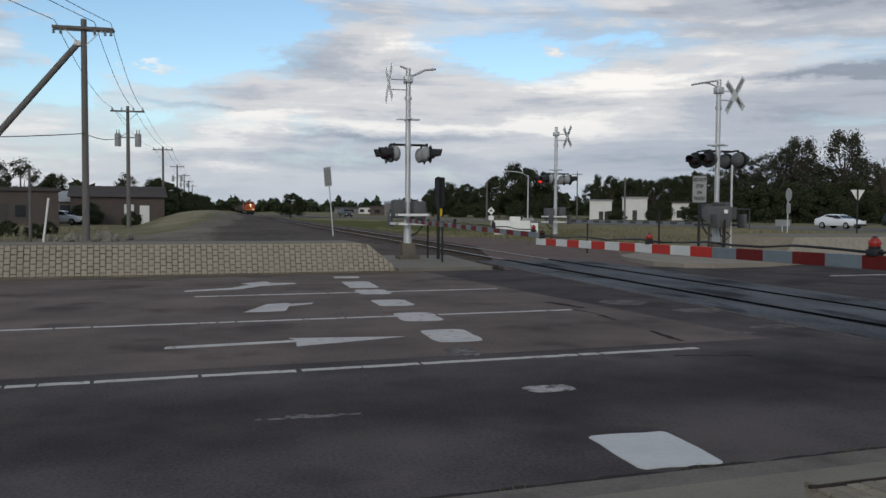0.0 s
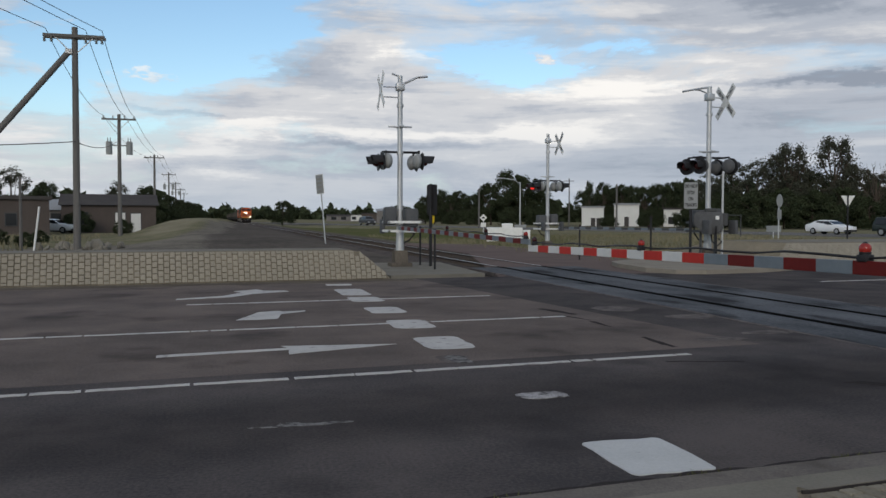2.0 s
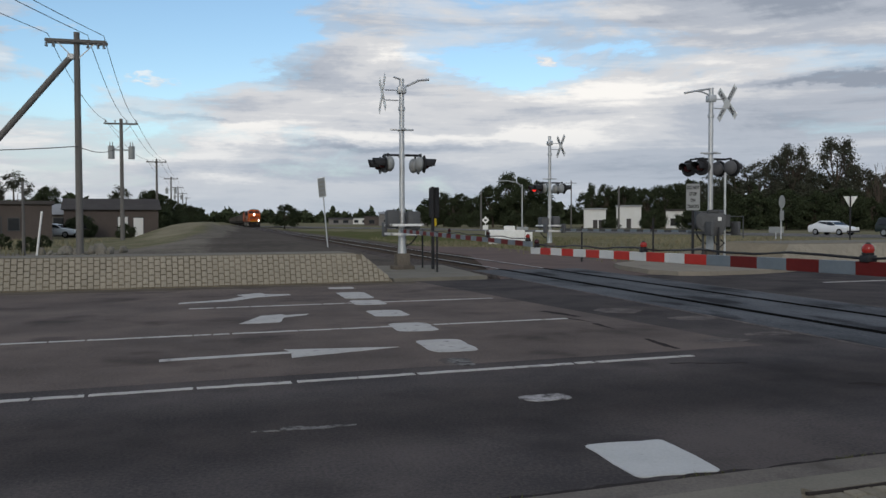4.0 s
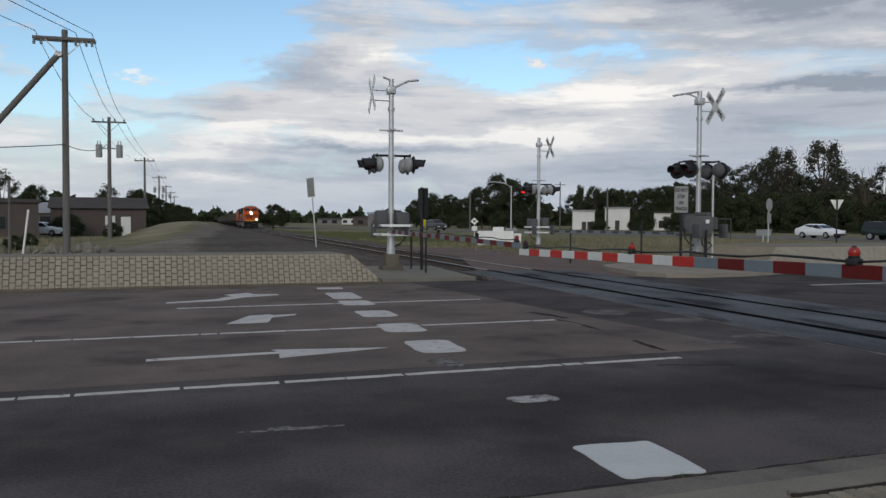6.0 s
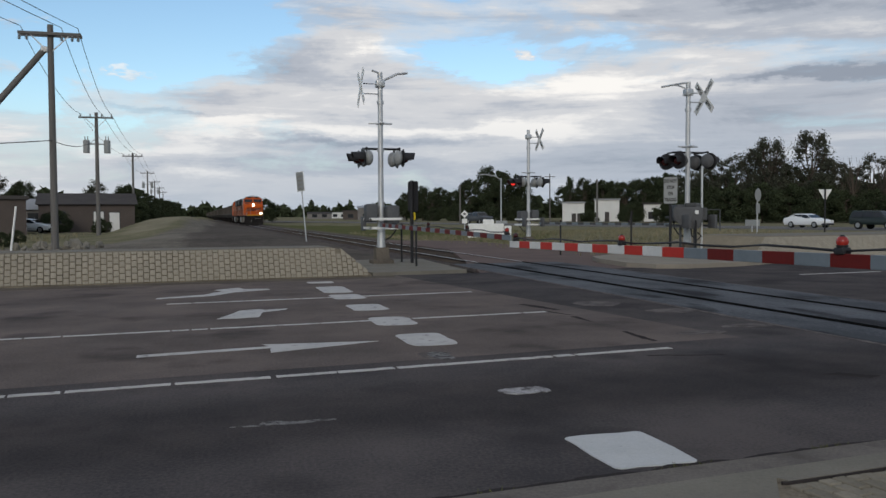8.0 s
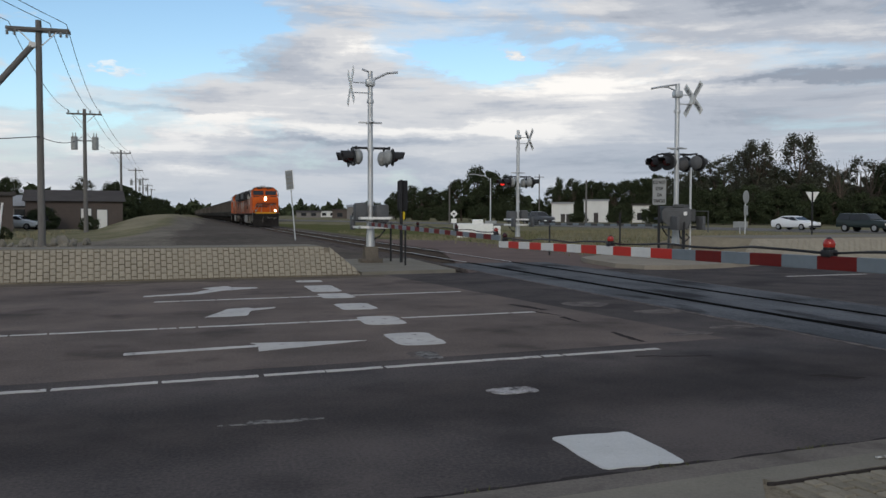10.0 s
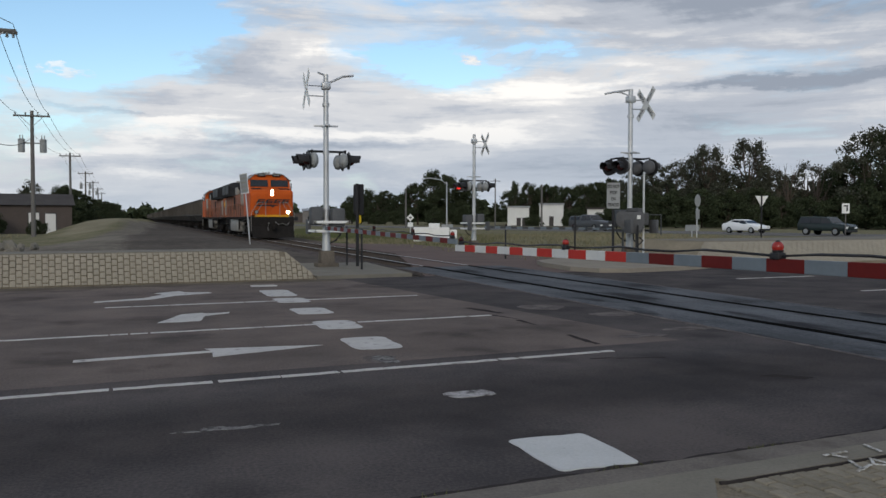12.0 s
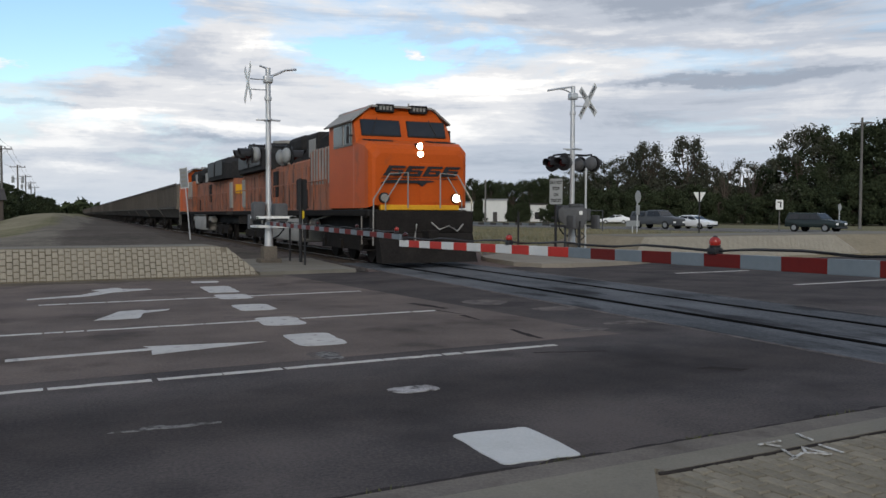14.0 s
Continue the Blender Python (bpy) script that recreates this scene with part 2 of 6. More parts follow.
M = dict(
    asphalt=surf("asphalt", (0.0880, 0.0765, 0.0735), (0.0470, 0.0435, 0.0445), 0.9, scale=0.7, fine=38, vary=0.85, bump=0.5, spots=((0.028, 0.026, 0.027), 0.6, 0.55, 0.6), lanes=((4.0, 1.12), (5.0, 1.15), (5.9, 0.76), (6.6, 0.80), (7.6, 1.2), (8.4, 1.1), (12.0, 0.95), (19.0, 0.95))),
    lane=surf("worn_asphalt", (0.162, 0.132, 0.118), (0.094, 0.080, 0.074), 0.9, scale=0.6, fine=38, vary=0.85, bump=0.5, spots=((0.036, 0.032, 0.032), 0.7, 0.56, 0.6), lanes=((8.2, 1.0), (9.7, 0.9), (10.6, 0.93), (11.6, 1.04), (13.4, 0.93), (15.3, 1.05), (17.2, 0.95), (19.5, 1.1))),
    tar=surf("old_tar", (0.034, 0.031, 0.031), (0.048, 0.043, 0.042), rough=0.95, scale=3, bump=0.1),
    scuff=surf("scuffed_asphalt", (0.150, 0.132, 0.122), (0.085, 0.075, 0.072), 0.9, scale=3.0, fine=45, vary=0.9, bump=0.3, spots=((0.075, 0.067, 0.064), 6.0, 0.50, 0.9)),
    spray=surf("spray_paint", (0.52, 0.52, 0.51), (0.27, 0.26, 0.24), 0.8, scale=14, fine=70, vary=0.95, bump=0.1, spots=((0.22, 0.20, 0.165), 22.0, 0.52, 0.9)),
    seal=surf("flangeway_shade", (0.004, 0.004, 0.005), (0.009, 0.009, 0.009), rough=1.0, bump=0.1),
    paint=surf("road_paint", (0.46, 0.445, 0.425), (0.34, 0.328, 0.315), 0.7, scale=2.5, fine=45, vary=0.7, bump=0.2, spots=((0.13, 0.118, 0.115), 7.0, 0.585, 0.85)),
    smear=surf("smeared_paint", (0.20, 0.195, 0.19), (0.11, 0.105, 0.105), 0.85, scale=9, fine=60, vary=0.95, bump=0.2, spots=((0.06, 0.056, 0.056), 14.0, 0.48, 1.0)),
    fresh=surf("fresh_road_paint", (0.50, 0.505, 0.50), (0.40, 0.405, 0.40), 0.7, scale=2.0, fine=45, vary=0.6, bump=0.15, spots=((0.24, 0.235, 0.23), 14.0, 0.66, 0.7)),
    thinpaint=surf("worn_road_paint", (0.36, 0.35, 0.35), (0.16, 0.15, 0.15), 0.8, scale=4, fine=50, vary=0.9, bump=0.2, spots=((0.07, 0.065, 0.065), 8.0, 0.50, 1.0)),
    concrete=surf("concrete", (0.215, 0.200, 0.168), (0.145, 0.135, 0.114), 0.9, scale=1.3, fine=45, bump=0.25, spots=((0.13, 0.12, 0.105), 2.2, 0.6, 0.6)),
    gutter=surf("stained_concrete", (0.165, 0.148, 0.132), (0.110, 0.099, 0.090), 0.9, scale=1.6, fine=45, vary=0.8, bump=0.25, spots=((0.085, 0.076, 0.068), 2.6, 0.56, 0.7)),
    panel=surf("crossing_panel", (0.118, 0.124, 0.134), (0.060, 0.064, 0.070), 0.9, scale=1.1, fine=40, vary=0.9, bump=0.3, stretch=(1.0, 0.35, 1.0), spots=((0.022, 0.022, 0.024), 1.3, 0.53, 0.85)),
    ballast=surf("ballast", (0.11, 0.095, 0.088), (0.06, 0.052, 0.05), 0.95, scale=0.5, fine=9, vary=0.9, bump=0.8),
    grass=surf("dry_grass", (0.225, 0.200, 0.132), (0.130, 0.124, 0.074), 0.95, scale=0.06, fine=2.2, vary=0.8, bump=0.6),
    green=surf("grass_green", (0.075, 0.085, 0.038), (0.115, 0.108, 0.055), 0.95, scale=0.05, fine=2, vary=0.7, bump=0.5),
    dust=surf("pale_dust", (0.15, 0.13, 0.105), (0.09, 0.078, 0.066), 0.95, scale=0.8, fine=30, vary=0.8, bump=0.2),
    sand=surf("sandy_paving", (0.26, 0.225, 0.165), (0.18, 0.155, 0.115), 0.95, scale=0.7, fine=9, vary=0.7, bump=0.3),
    dark=surf("dark_grey_enamel", (0.075, 0.078, 0.08), (0.05, 0.052, 0.055), 0.6, scale=3, fine=30, bump=0.08),
    brick=surf("paver", (0.315, 0.285, 0.228), (0.225, 0.202, 0.160), 0.9, scale=2.5, fine=30, bump=0.3, each=0.06),
    mortar=surf("joint_sand", (0.22, 0.19, 0.145), (0.12, 0.103, 0.08), rough=0.95, scale=0.9, vary=0.9),
    walkbrick=surf("walk_brick", (0.235, 0.212, 0.168), (0.16, 0.144, 0.113), 0.9, scale=5, fine=50, bump=0.3, each=0.16),
    steel=surf("galvanised_steel", (0.55, 0.56, 0.57), (0.42, 0.43, 0.44), 0.45, 0.55, scale=4, fine=30, bump=0.05),
    rail=surf("rail_steel", (0.055, 0.043, 0.036), (0.035, 0.028, 0.025), 0.8, 0.0, scale=3, fine=30, bump=0.1),
    railtop=surf("black_rail", (0.006, 0.006, 0.006), (0.014, 0.013, 0.013), 0.95, 0.0, scale=3, fine=30, bump=0.03),
    shine=surf("polished_rail", (0.48, 0.46, 0.43), (0.30, 0.28, 0.26), 0.5, 0.8, scale=3, fine=30, bump=0.03),
    midgrey=surf("dull_grey_enamel", (0.105, 0.108, 0.112), (0.070, 0.072, 0.076), 0.65, scale=4, fine=30, bump=0.08),
    paleslab=surf("pale_concrete", (0.28, 0.25, 0.205), (0.195, 0.174, 0.145), 0.9, scale=1.1, fine=30, bump=0.25, spots=((0.17, 0.15, 0.125), 1.6, 0.6, 0.6)),
    tie=surf("tie_wood", (0.085, 0.068, 0.055), (0.05, 0.042, 0.036), 0.95, scale=3, fine=25, bump=0.4, each=0.2),
    black=surf("black_paint", (0.018, 0.018, 0.02), (0.03, 0.03, 0.032), 0.5, scale=5, fine=30, bump=0.05),
    grey=surf("grey_enamel", (0.30, 0.31, 0.31), (0.22, 0.23, 0.23), 0.55, scale=3, fine=30, bump=0.08),
    white=surf("white_enamel", (0.78, 0.78, 0.76), (0.62, 0.62, 0.60), 0.5, scale=3, fine=25, bump=0.05),
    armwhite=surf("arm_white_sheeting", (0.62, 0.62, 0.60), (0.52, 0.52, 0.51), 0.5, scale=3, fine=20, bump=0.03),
    # the arm's white dimmed to grey, its shade put into the colour
    armgrey=surf("arm_white_shaded", (0.17, 0.20, 0.225), (0.135, 0.16, 0.18), 0.5, scale=3, fine=20, bump=0.03),
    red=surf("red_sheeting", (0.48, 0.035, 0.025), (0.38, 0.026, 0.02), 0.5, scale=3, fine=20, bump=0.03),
    # the arm's red darkened the same way; tail lamps share it
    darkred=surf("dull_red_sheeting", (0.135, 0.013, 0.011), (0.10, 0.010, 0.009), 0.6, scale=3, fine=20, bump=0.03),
    lens=surf("red_lens_lit", (0.24, 0.020, 0.014), (0.10, 0.010, 0.009), 0.2, scale=22, fine=60, bump=0.0, glow=0.4),
    redroad=surf("reddish_asphalt", (0.150, 0.112, 0.100), (0.105, 0.080, 0.072), 0.9, scale=0.5, fine=40, vary=0.7, bump=0.3),
    lenslit=surf("red_lens_bright", (0.62, 0.03, 0.02), (0.5, 0.02, 0.015), 0.2, scale=18, fine=60, bump=0.0, glow=1.6),
    lensoff=surf("red_lens_dark", (0.045, 0.008, 0.008), rough=0.2, bump=0),
    wood=surf("weathered_pole_wood", (0.165, 0.158, 0.15), (0.105, 0.10, 0.095), 0.9, scale=2, fine=25, bump=0.4, stretch=(6, 6, 0.6)),
    wire=surf("wire", (0.06, 0.06, 0.065), rough=0.6, bump=0),
    orange=surf("orange_paint", (0.50, 0.085, 0.007), (0.38, 0.063, 0.006), 0.5, scale=0.9, fine=14, vary=0.5, bump=0.04, spots=((0.20, 0.06, 0.025), 1.4, 0.62, 0.6)),
    # orange with dust and streaks, also darkened for the side lying in shade
    orangeside=surf("dusty_shaded_orange", (0.36, 0.112, 0.050), (0.15, 0.088, 0.068), 0.7, scale=2.2, fine=14, vary=0.7, bump=0.05, each=0.18, stretch=(1.0, 1.0, 0.28), spots=((0.055, 0.038, 0.030), 2.6, 0.52, 0.85)),
    yellow=surf("yellow_paint", (0.70, 0.36, 0.02), (0.55, 0.27, 0.02), 0.5, scale=3, fine=20, bump=0.05),
    loconavy=surf("locomotive_black", (0.018, 0.019, 0.021), (0.04, 0.038, 0.037), 0.8, scale=1.2, fine=15, vary=0.7, bump=0.08),
    silver=surf("silver_tank", (0.34, 0.33, 0.31), (0.20, 0.19, 0.175), 0.65, 0.2, scale=1.5, fine=20, bump=0.08),
    truck=surf("truck_frame", (0.012, 0.011, 0.011), (0.028, 0.025, 0.023), 0.85, scale=2.5, fine=20, bump=0.2),
    coal=surf("coal_car_steel", (0.10, 0.092, 0.082), (0.065, 0.060, 0.056), 0.8, scale=0.6, fine=10, vary=0.7, bump=0.15, each=0.2),
    glass=surf("dark_glass", (0.015, 0.017, 0.02), (0.025, 0.027, 0.03), 0.08, scale=1, fine=5, bump=0),
    headlight=lamp_mat("headlight", (1.0, 0.82, 0.54), 150.0),
    ditchlight=lamp_mat("ditch_light", (1.0, 0.82, 0.54), 30.0),
    carwhite=surf("car_white", (0.72, 0.73, 0.74), (0.66, 0.67, 0.68), 0.25, scale=1, fine=10, bump=0),
    cargreen=surf("car_dark_green", (0.012, 0.020, 0.019), (0.017, 0.026, 0.025), 0.25, scale=1, fine=10, bump=0),
    cargrey=surf("car_dark_grey", (0.045, 0.049, 0.055), (0.06, 0.064, 0.07), 0.3, scale=1, fine=10, bump=0),
    tyre=surf("tyre", (0.02, 0.02, 0.02), rough=0.9, bump=0.1),
    rim=surf("rim", (0.5, 0.5, 0.5), rough=0.35, metal=0.8, bump=0.02),
    bark=surf("bark", (0.10, 0.08, 0.065), (0.06, 0.05, 0.042), 0.95, scale=2, fine=18, bump=0.6),
    leaf=surf("leaves", (0.050, 0.062, 0.034), (0.030, 0.038, 0.021), 0.8, scale=0.4, fine=6, vary=0.7, bump=0.1, island=0.35),
    leafgrey=surf("sparse_leaves", (0.075, 0.079, 0.057), (0.048, 0.051, 0.038), 0.8, scale=0.4, fine=6, vary=0.7, bump=0.1, island=0.3),
    wallbrown=surf("brown_wall", (0.105, 0.087, 0.078), (0.072, 0.061, 0.056), 0.9, scale=0.5, fine=8, bump=0.2),
    wallgrey=surf("grey_wall", (0.20, 0.19, 0.18), (0.15, 0.14, 0.135), 0.9, scale=0.5, fine=8, bump=0.2),
    wallwhite=surf("white_wall", (0.66, 0.66, 0.64), (0.55, 0.55, 0.53), 0.8, scale=0.5, fine=8, bump=0.1),
    roof=surf("dark_roof", (0.055, 0.05, 0.05), (0.08, 0.074, 0.07), 0.9, scale=0.6, fine=8, bump=0.2),
    roofgrey=surf("metal_roof", (0.28, 0.29, 0.30), (0.22, 0.225, 0.23), 0.6, scale=0.6, fine=8, bump=0.1),
    signyellow=surf("yellow_sign", (0.75, 0.55, 0.04), rough=0.5, bump=0),
    highway=surf("highway_asphalt", (0.15, 0.145, 0.14), (0.11, 0.105, 0.10), 0.9, scale=0.2, fine=20, bump=0.1),
)

# ---- mesh helpers ----


def box(bm, x0, x1, y0, y1, z0, z1, bevel=0.0, m=None):
    r = bmesh.ops.create_cube(bm, size=1.0)
    vs = r["verts"]
    t = Matrix.LocRotScale(((x0 + x1) / 2, (y0 + y1) / 2, (z0 + z1) / 2), None, (x1 - x0, y1 - y0, z1 - z0))
    bmesh.ops.transform(bm, matrix=t, verts=vs)
    if bevel:
        es = list({e for v in vs for e in v.link_edges})
        r = bmesh.ops.bevel(bm, geom=es, offset=bevel, segments=2, affect="EDGES", profile=0.5)
        vs = list({v for f in r["faces"] for v in f.verts} | {v for v in vs if v.is_valid})
    if m is not None:
        bmesh.ops.transform(bm, matrix=m, verts=vs)
    return vs


def rod(bm, a, b, r0, r1=None, seg=10):
    a, b = Vector(a), Vector(b)
    d = b - a
    q = Vector((0, 0, 1)).rotation_difference(d.normalized())
    m = Matrix.Translation((a + b) / 2) @ q.to_matrix().to_4x4()
    bmesh.ops.create_cone(bm, cap_ends=True, segments=seg, radius1=r0, radius2=r0 if r1 is None else r1, depth=d.length, matrix=m)


def bent(bm, pts, r, seg=8):
    """One continuous tube through the points."""
    pts = [Vector(p) for p in pts]
    rings = []
    for i, p in enumerate(pts):
        d = (pts[min(i + 1, len(pts) - 1)] - pts[max(i - 1, 0)]).normalized()
        q = Vector((0, 0, 1)).rotation_difference(d)
        if d.z < -0.99:
            q = Matrix.Rotation(math.pi, 3, "X").to_quaternion()
        rings.append([bm.verts.new(p + q @ Vector((r * math.cos(6.2832 * k / seg), r * math.sin(6.2832 * k / seg), 0))) for k in range(seg)])
    for u, v in zip(rings, rings[1:]):
        # keep the seam of each ring nearest to the one before
        off = min(range(seg), key=lambda o: sum((u[k].co - v[(k + o) % seg].co).length for k in (0, seg // 3)))
        v[:] = v[off:] + v[:off]
        for k in range(seg):
            bm.faces.new((u[k], u[(k + 1) % seg], v[(k + 1) % seg], v[k]))
    bm.faces.new(rings[0][::-1])
    bm.faces.new(rings[-1])


def prism(bm, outline, d0, d1, axis="x"):
    """An outline in the plane across the axis (y, z for x; x, z for y; x, y for z), from d0 to d1."""
    put = {"x": lambda d, a, b: (d, a, b), "y": lambda d, a, b: (a, d, b), "z": lambda d, a, b: (a, b, d)}[axis]
    v0 = [bm.verts.new(put(d0, *p)) for p in outline]
    v1 = [bm.verts.new(put(d1, *p)) for p in outline]
    n = len(outline)
    bm.faces.new(v0)
    bm.faces.new(v1[::-1])
    for i in range(n):
        bm.faces.new((v0[i], v1[i], v1[(i + 1) % n], v0[(i + 1) % n]))
    return v0 + v1


def mesh_of(name, bm, material, smooth=False):
    bmesh.ops.recalc_face_normals(bm, faces=bm.faces)
    me = bpy.data.meshes.new(name)
    bm.to_mesh(me)
    bm.free()
    me.materials.append(material)
    if smooth:
        me.shade_smooth()
        me.set_sharp_from_angle(angle=radians(40))
    return me


def part(name, bm, material, parent=None, label="", smooth=True):
    ob = new(name, mesh_of(name, bm, material, smooth))
    if parent is not None:
        ob.parent = parent
    return tagged(ob, label)


def boxes(name, material, parent, *dims, bevel=0.0, label=""):
    bm = bmesh.new()
    for d in dims:
        box(bm, *d, bevel=bevel)
    return part(name, bm, material, parent, label, smooth=False)


def base(name, m, label, category, group=""):
    ob = new(name)
    ob.matrix_basis = m
    return tagged(ob, label, category, group)


def structure(name, bm, material, label, category=""):
    return tagged(part(name, bm, material, None, smooth=False), label, category or name.split("_")[0], kind="structure")

# ---- ground, street, track ----
ROAD = 5.0
RM = pose(0, 0, 0, 0, 0, ROAD)
TRACK_X = 9.3


def smoothstep(a, b, v):
    v = max(0.0, min(1.0, (v - a) / (b - a)))
    return v * v * (3 - 2 * v)


def ground_z(x, y):
    z = -0.12
    z += 0.10 * smoothstep(30, 44, x + 0.2 * (y - 68))
    z += 0.55 * smoothstep(34, 60, y) * smoothstep(7.2, 4.0, x) * smoothstep(-6.0, -1.0, x)
    z += 1.25 * smoothstep(60, 98, y) * smoothstep(2.5, -2.5, x) * smoothstep(-8.5, -5.0, x) * smoothstep(420, 260, y)
    z -= 0.35 * smoothstep(26, 34, y) * smoothstep(13.5, 17, x) * smoothstep(30, 22, x)
    far = math.hypot(x, y)
    z += 0.004 * max(0.0, far - 400)
    return z


def steps(lo, hi, near, grow):
    out, v, s = [0.0], 0.0, near
    while v < hi:
        v += s
        s *= grow
        out.append(min(v, hi))
    v, s, back = 0.0, near, []
    while v > lo:
        v -= s
        s *= grow
        back.append(max(v, lo))
    return back[::-1] + out


xs = steps(-2500, 2500, 1.5, 1.045)
ys = steps(-1500, 4000, 1.5, 1.04)
bm = bmesh.new()
grid = [[bm.verts.new((x, y + 30, ground_z(x, y + 30) + 0.05 * noise.noise((x * 0.13, y * 0.13, 0)) * min(1, abs(x) / 12))) for x in xs] for y in ys]
for j in range(len(ys) - 1):
    for i in range(len(xs) - 1):
        bm.faces.new((grid[j][i], grid[j][i + 1], grid[j + 1][i + 1], grid[j + 1][i]))
ground = structure("ground", bm, M["grass"], "wide flat ground of dry grass and dirt", "ground")


def slab(name, material, outline, z0, z1, label, category="", m=None):
    bm = bmesh.new()
    vs = prism(bm, outline, z0, z1, "z")
    if m is not None:
        bmesh.ops.transform(bm, matrix=m, verts=vs)
    return structure(name, bm, material, label, category)


def cover_material(base_a, base_b, layers):
    """Ground whose cover changes from grass to other kinds where the sheet's named layers say so, with a patchy seam."""
    m = bpy.data.materials.new("ground_cover")
    m.use_nodes = True
    ns, ln = m.node_tree.nodes, m.node_tree.links
    b = ns["Principled BSDF"]
    b.inputs["Roughness"].default_value, b.inputs["Specular IOR Level"].default_value = 0.95, 0.0
    tc = ns.new("ShaderNodeTexCoord")

    def speckle(scale, detail):
        n = ns.new("ShaderNodeTexNoise")
        n.inputs["Scale"].default_value, n.inputs["Detail"].default_value, n.inputs["Roughness"].default_value = scale, detail, 0.65
        ln.new(tc.outputs["Object"], n.inputs["Vector"])
        return n.outputs["Fac"]

    def blend(f, a, c):
        n = ns.new("ShaderNodeMix")
        n.data_type = "RGBA"
        for i, v in ((0, f), (6, a), (7, c)):
            if isinstance(v, tuple):
                n.inputs[i].default_value = (*v, 1)
            else:
                ln.new(v, n.inputs[i])
        return n.outputs[2]

    def spread(v, lo, hi):
        n = ns.new("ShaderNodeMapRange")
        n.inputs[1].default_value, n.inputs[2].default_value = lo, hi
        ln.new(v, n.inputs[0])
        return n.outputs[0]

    coarse, small = speckle(0.16, 6.0), speckle(2.4, 6.0)
    both = ns.new("ShaderNodeMath")
    both.operation = "MULTIPLY_ADD"
    both.inputs[1].default_value = 0.9
    ln.new(small, both.inputs[0])
    ln.new(coarse, both.inputs[2])
    tone = spread(both.outputs[0], 0.75, 1.15)
    col = blend(tone, base_a, base_b)
    for name, a, c in layers:
        at_ = ns.new("ShaderNodeAttribute")
        at_.attribute_name = name
        mix = ns.new("ShaderNodeMath")
        mix.operation = "MULTIPLY_ADD"
        mix.inputs[1].default_value = 0.7
        ln.new(small, mix.inputs[0])
        ln.new(at_.outputs["Fac"], mix.inputs[2])
        col = blend(spread(mix.outputs[0], 0.65, 1.05), col, blend(tone, a, c))
    ln.new(col, b.inputs["Base Color"])
    bp = ns.new("ShaderNodeBump")
    bp.inputs["Strength"].default_value, bp.inputs["Distance"].default_value = 0.5, 0.03
    ln.new(small, bp.inputs["Height"])
    ln.new(bp.outputs[0], b.inputs["Normal"])
    return m


def inside(x, y, ring):
    hit = False
    for (x0, y0), (x1, y1) in zip(ring, ring[1:] + ring[:1]):
        if (y0 > y) != (y1 > y) and x < (x1 - x0) * (y - y0) / (y1 - y0) + x0:
            hit = not hit
    return hit


# bare dirt beside the track and green verges, as parts of the one ground sheet
DIRT = [(-60, 20), (12.5, 20), (12.5, 60), (11.5, 130), (11.5, 300), (0.5, 300), (0, 130), (-1, 75), (-3, 54), (-12, 47), (-60, 45)]
GREEN = [(12.2, 56), (26, 60), (34, 75), (24, 160), (13, 190), (12.2, 120)]
STRAW = [(-5.0, 70), (-2.0, 72), (0.4, 130), (0.8, 300), (-5.5, 300), (-6, 130)]
CINDER = [(1.0, 20), (12.5, 20), (12.0, 300), (4.2, 300), (3.0, 130), (1.0, 75), (-0.5, 52)]
ground.data.materials.clear()
ground.data.materials.append(cover_material((0.205, 0.185, 0.125), (0.115, 0.112, 0.066), (
    ("dirt", (0.20, 0.18, 0.15), (0.115, 0.102, 0.087)), ("green", (0.075, 0.09, 0.036), (0.115, 0.108, 0.055)),
    ("cinder", (0.125, 0.110, 0.096), (0.075, 0.067, 0.060)), ("straw", (0.255, 0.228, 0.158), (0.165, 0.150, 0.105)))))
for name, ring in (("dirt", DIRT), ("green", GREEN), ("cinder", CINDER), ("straw", STRAW)):
    layer = ground.data.attributes.new(name, "FLOAT", "POINT")
    layer.data.foreach_set("value", [sum(inside(v.co.x + a, v.co.y + b, ring) for a, b in ((0, 0), (0.9, 0), (-0.9, 0), (0, 1.5), (0, -1.5))) / 5 for v in ground.data.vertices])


def ragged(pts, step=0.25, amp=0.02, seed=0):
    out = []
    n = len(pts)
    for i in range(n):
        a, b = Vector(pts[i]), Vector(pts[(i + 1) % n])
        k = max(1, int((b - a).length / step))
        for j in range(k):
            p = a.lerp(b, j / k)
            out.append((p.x + amp * noise.noise((p.x * 5 + seed, p.y * 5, 3)), p.y + amp * noise.noise((p.x * 5, p.y * 5 + seed, 9))))
    return out


# the street, laid in two tones of asphalt
slab("road", M["asphalt"], [(-70, 4.13), (80, 4.13), (80, 20.3), (-70, 20.3)], -0.3, 0.0, "dark patched asphalt street over the track", "road", RM)
slab("worn_lane", M["lane"], [(-70, 8.3), (7.1, 8.3), (6.6, 20.2), (-70, 20.2)], 0.0005, 0.002, "reddish worn asphalt of the turning lanes", "road", RM)
slab("side_road", M["redroad"], [(6.9, 20), (14.5, 20), (15.4, 34), (15.5, 48), (10.8, 52), (10.8, 36)], -0.25, -0.012, "reddish paved strip beyond the street", "road")

